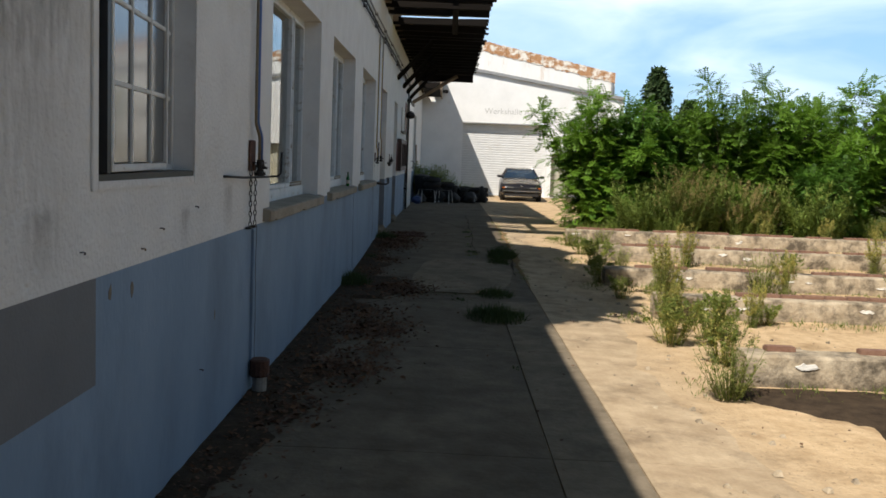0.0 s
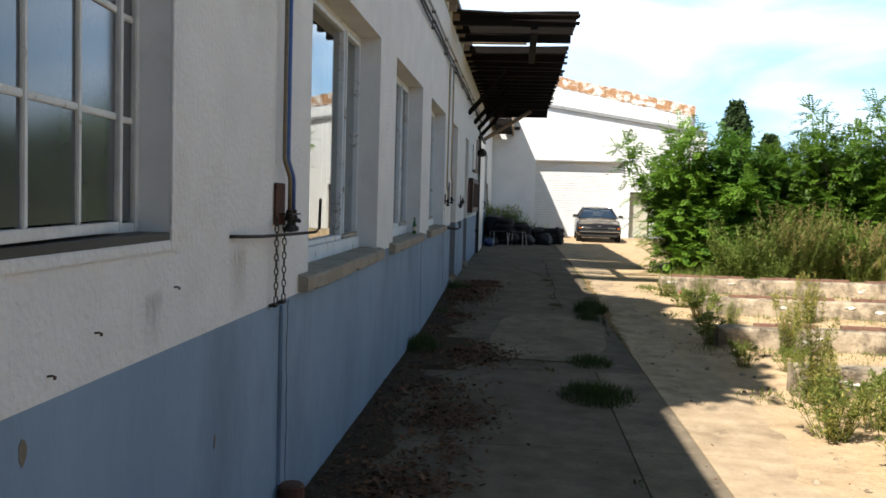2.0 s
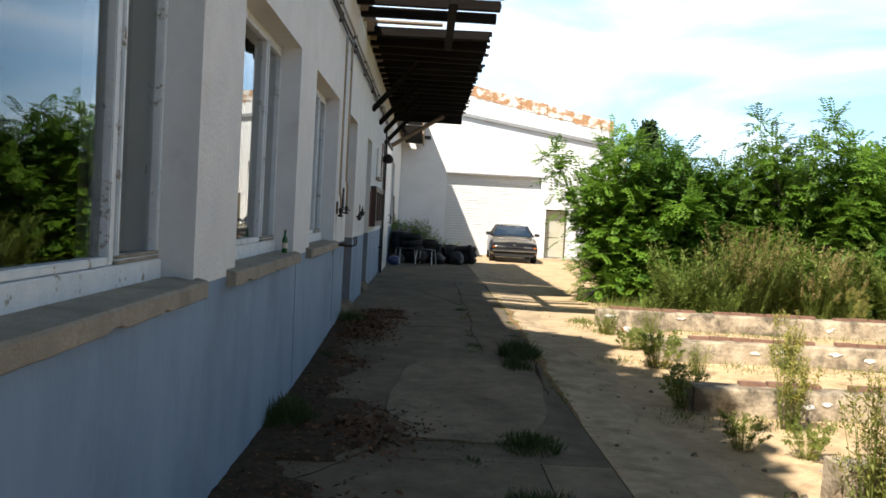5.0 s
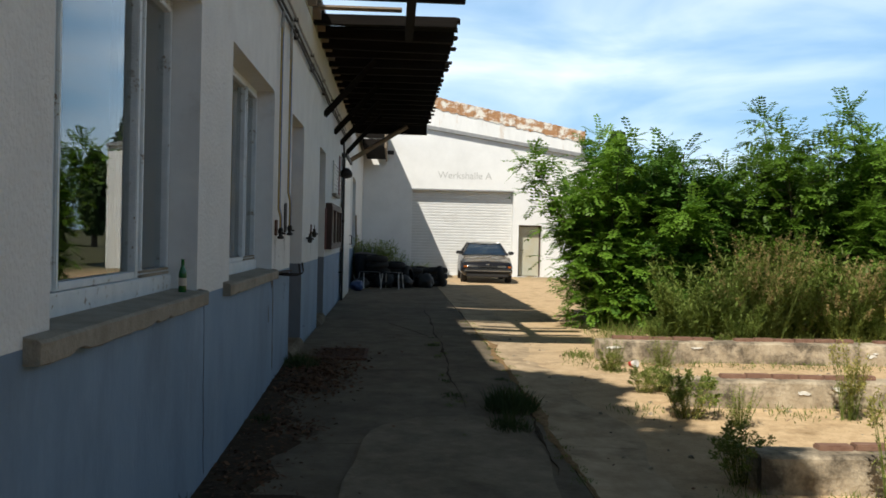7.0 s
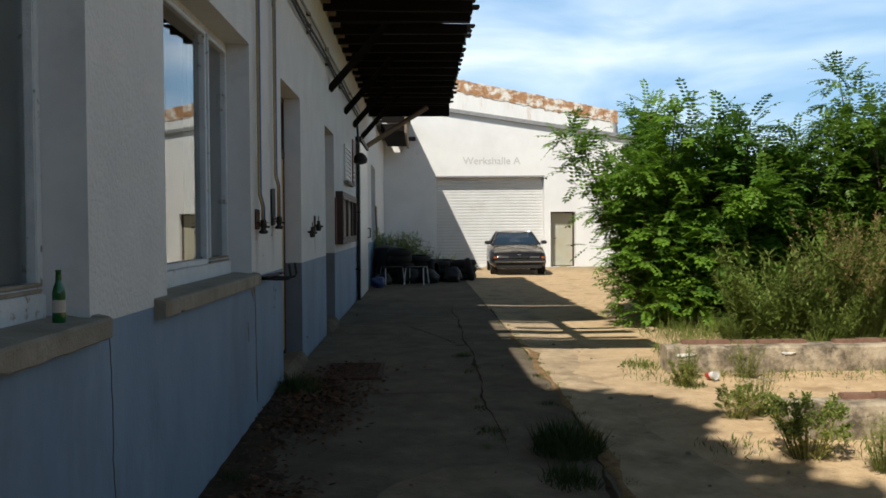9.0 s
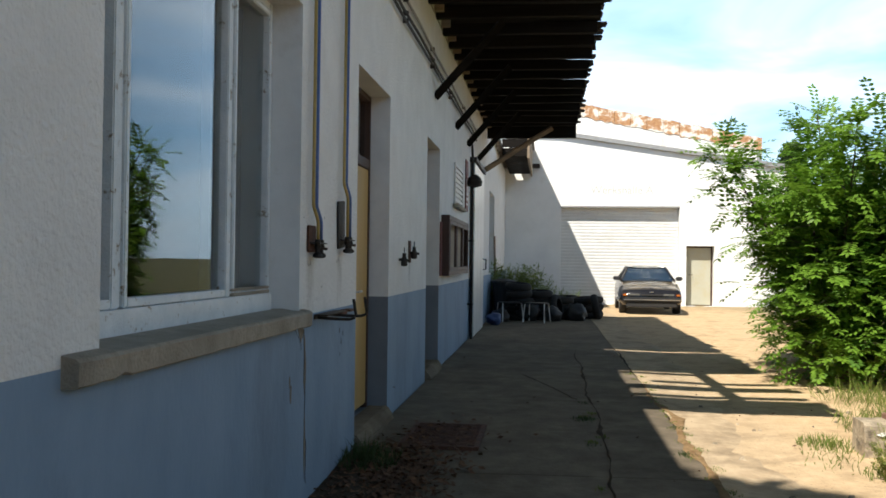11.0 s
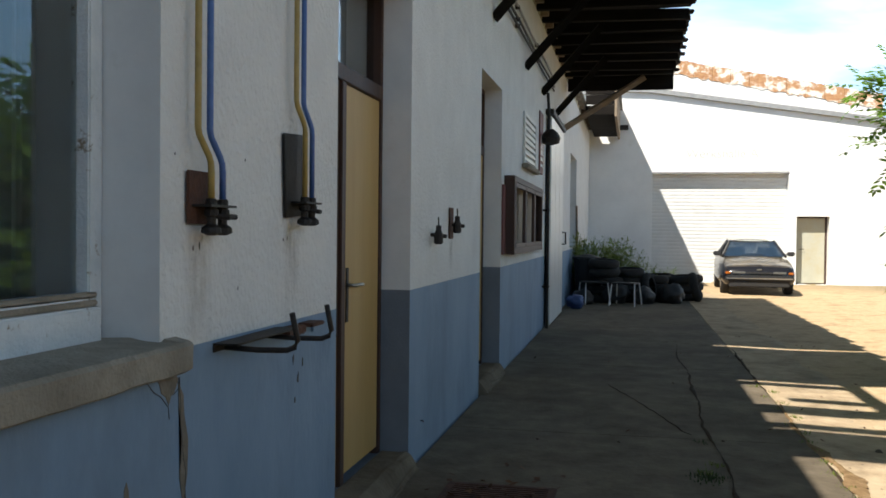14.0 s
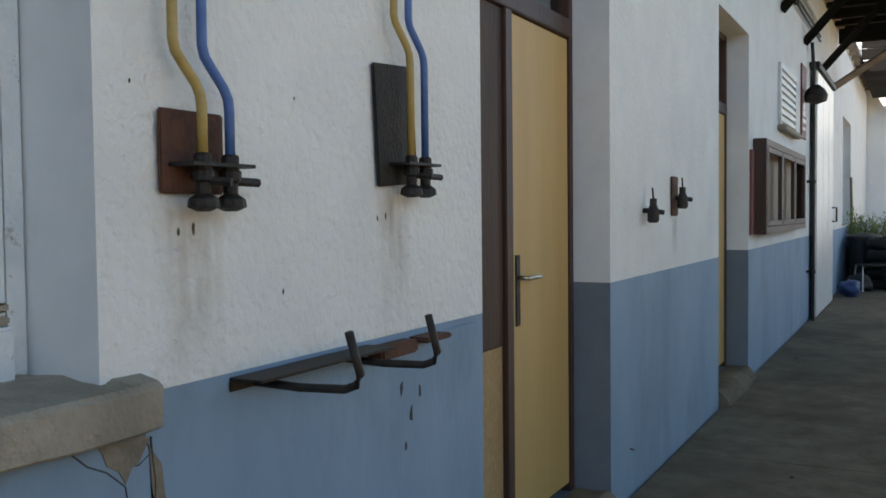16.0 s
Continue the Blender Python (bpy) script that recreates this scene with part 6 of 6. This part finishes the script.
def crumpled_cup(x, y):
    """A trodden red and white paper cup."""
    c = thing("paper_cup", "crumpled red and white paper cup on the ground", "cup", (x, y, gz(y) + 0.035), 30)
    lie = Matrix.Rotation(radians(82), 4, 'X')
    for name, prof, material in (("cup_body", [(0.03, 0.0), (0.033, 0.04), (0.036, 0.06)], REDCUP), ("cup_rim", [(0.036, 0.06), (0.04, 0.1), (0.043, 0.105), (0.038, 0.1)], PLASTW)):
        bm = lathe(bmesh.new(), prof, (0, 0, 0), 14, lie)
        for v in bm.verts:
            v.co += 0.012 * noise.noise_vector(v.co * 22)
        part(name, bm, material, c)


crumpled_cup(3.90, 16.42)


def drain():
    y0, y1, x0, x1 = 16.52, 17.46, 0.29, 0.88
    z = gz(17) + 0.026
    d = thing("drain_cover", "rusty square drain grate set in the lane", "drain", kind="structure")
    part("frame", boxes(((x0, y0, z - 0.04), (x0 + 0.04, y1, z)), ((x1 - 0.04, y0, z - 0.04), (x1, y1, z)), ((x0 + 0.04, y0, z - 0.04), (x1 - 0.04, y0 + 0.04, z)), ((x0 + 0.04, y1 - 0.04, z - 0.04), (x1 - 0.04, y1, z)), bevel=0.003), RUST, d)
    me = finish(boxes(((x0 + 0.04, 0, z - 0.03), (x1 - 0.04, 0.018, z - 0.004))), "bar", RUST)
    for i in range(24):
        ob = new("bar", me)
        ob.parent = d
        ob.location = (0, y0 + 0.05 + 0.036 * i, 0)
    part("pit", boxes(((x0 + 0.02, y0 + 0.02, z - 0.034), (x1 - 0.02, y1 - 0.02, z - 0.031))), LITTER, d)


drain()


def damage():
    """Broken plaster and a running crack under the sill's end."""
    r = random.Random(4)
    t = thing("plaster_damage", "broken plaster and crack below the sill", "crack", kind="structure")

    def patch(pts, material, thick=0.002):
        bm = bmesh.new()
        f = bm.faces.new([bm.verts.new((thick, y, z)) for y, z in pts])
        bmesh.ops.triangulate(bm, faces=[f])
        ex = bmesh.ops.extrude_face_region(bm, geom=bm.faces[:])
        for v in ex["geom"]:
            if isinstance(v, bmesh.types.BMVert):
                v.co.x = -0.002
        bmesh.ops.recalc_face_normals(bm, faces=bm.faces)
        part("bare_patch", bm, material, t)

    patch([(14.83, 0.99), (14.93, 0.99), (14.955, 0.965), (14.93, 0.93), (14.915, 0.925), (14.9, 0.9), (14.885, 0.925), (14.86, 0.94), (14.85, 0.965)], PLASTER)
    for pts in ([(14.78, 0.985), (14.82, 0.95), (14.86, 0.93), (14.9, 0.895), (14.905, 0.86)], [(14.94, 0.99), (14.96, 0.94), (14.93, 0.925), (14.9, 0.93)]):
        part("crack", tube(bmesh.new(), [(0.0, y, z) for y, z in pts], 0.0018, 4), PLASTK, t)
    patch([(14.955, 0.955), (14.985, 0.915), (14.99, 0.86), (15.015, 0.78), (15.01, 0.68), (14.985, 0.6), (14.965, 0.68), (14.975, 0.78), (14.96, 0.88)], PLASTER)
    patch([(14.985, 0.5), (15.005, 0.45), (15.02, 0.3), (15.0, 0.12), (14.985, 0.3)], PLASTER)
    for y0, zs in ((14.96, (0.97, 0.05)), (5.45, (0.98, 0.0)), (11.75, (1.0, -0.1))):
        pts, z, y = [], zs[0], y0
        while z > zs[1]:
            pts.append((0.001, y, z))
            y += r.gauss(0, 0.008) + 0.002
            z -= 0.04
        part("crack", tube(bmesh.new(), pts, 0.0022, 4), PLASTK, t)
    for y, z, s in ((15.85, 0.9, 0.012), (15.9, 0.82, 0.016), (15.95, 0.88, 0.014), (15.87, 0.74, 0.01), (14.69, 0.71, 0.022), (14.71, 0.64, 0.03), (2.74, 0.91, 0.024), (2.99, 0.9, 0.03), (4.35, 0.55, 0.02), (15.04, 1.335, 0.006), (15.08, 1.34, 0.007), (15.74, 1.355, 0.005), (15.78, 1.36, 0.005), (14.93, 1.6, 0.004), (15.4, 1.62, 0.004), (15.35, 1.2, 0.004)):
        patch([(y + 0.6 * s * math.cos(a) * r.uniform(0.5, 1.2), z + 1.7 * s * math.sin(a) * r.uniform(0.5, 1.2)) for a in [0.9 * q for q in range(7)]], PLASTK if s < 0.02 else PLASTER, 0.0015)


    for y, z0, z1, w, material in ((15.07, 0.98, 1.42, 0.2, RUN), (15.82, 1.02, 1.46, 0.18, RUN), (5.22, 0.99, 1.36, 0.2, RUN), (4.62, 1.0, 1.3, 0.25, RUN), (18.9, 1.08, 1.36, 0.14, RUN),
                                   (1.75, 1.02, 2.2, 1.5, GRIME), (1.9, 1.75, 2.02, 1.6, GRIME), (2.15, 1.02, 1.28, 0.3, GRIME), (3.75, 0.99, 1.2, 0.16, GRIME)):
        bm = bmesh.new()
        bm.faces.new([bm.verts.new((0.0016, yy, zz)) for yy, zz in ((y - w / 2, z0), (y + w / 2, z0), (y + w / 2, z1), (y - w / 2, z1))])
        ex = bmesh.ops.extrude_face_region(bm, geom=bm.faces[:])
        for v in ex["geom"]:
            if isinstance(v, bmesh.types.BMVert):
                v.co.x = -0.004
        bmesh.ops.recalc_face_normals(bm, faces=bm.faces)
        part("stain", bm, material, t)


damage()


def shade_tree():
    """An unseen tall tree, added behind the building so that its shade falls over the yard."""
    rnd2 = random.Random(61)
    t = thing("tall_tree", "unseen tall tree added behind the building to shade the yard", "tree", (-4.9, 2.8, -0.2))
    wood, verts, faces = bmesh.new(), [], []
    tube(wood, [(0, 0, 0), (0.1, 0.1, 4), (0.4, 0.2, 9)], 0.22, 8, 0.06)
    for k in range(60):
        a, f = rnd2.random() * 6.283, rnd2.random()
        c = Vector((2.4 + 1.7 * math.cos(a) * rnd2.random() ** 0.4, 3.0 + 3.5 * math.sin(a) * rnd2.random() ** 0.4, 8.4 + 0.6 * (f - 0.5) * 2))
        tube(wood, [(0.2, 0.1, 6.0 + 2 * f), tuple(c)], 0.05, 4, 0.01)
        for j in range(560):
            p = c + Vector((rnd2.gauss(0, 0.34), rnd2.gauss(0, 0.34), rnd2.gauss(0, 0.3)))
            w = Vector((rnd2.gauss(0, 1), rnd2.gauss(0, 1), rnd2.gauss(0, 1))).normalized()
            leaf_quads(verts, faces, p, w, Vector((rnd2.gauss(0, 1), rnd2.gauss(0, 1), 1)).normalized(), 0.36, 0.26)
    part("trunk", wood, BARK, t)
    c = new("crown", mesh_of("crown", verts, faces, LEAFD))
    c.parent = t


shade_tree()
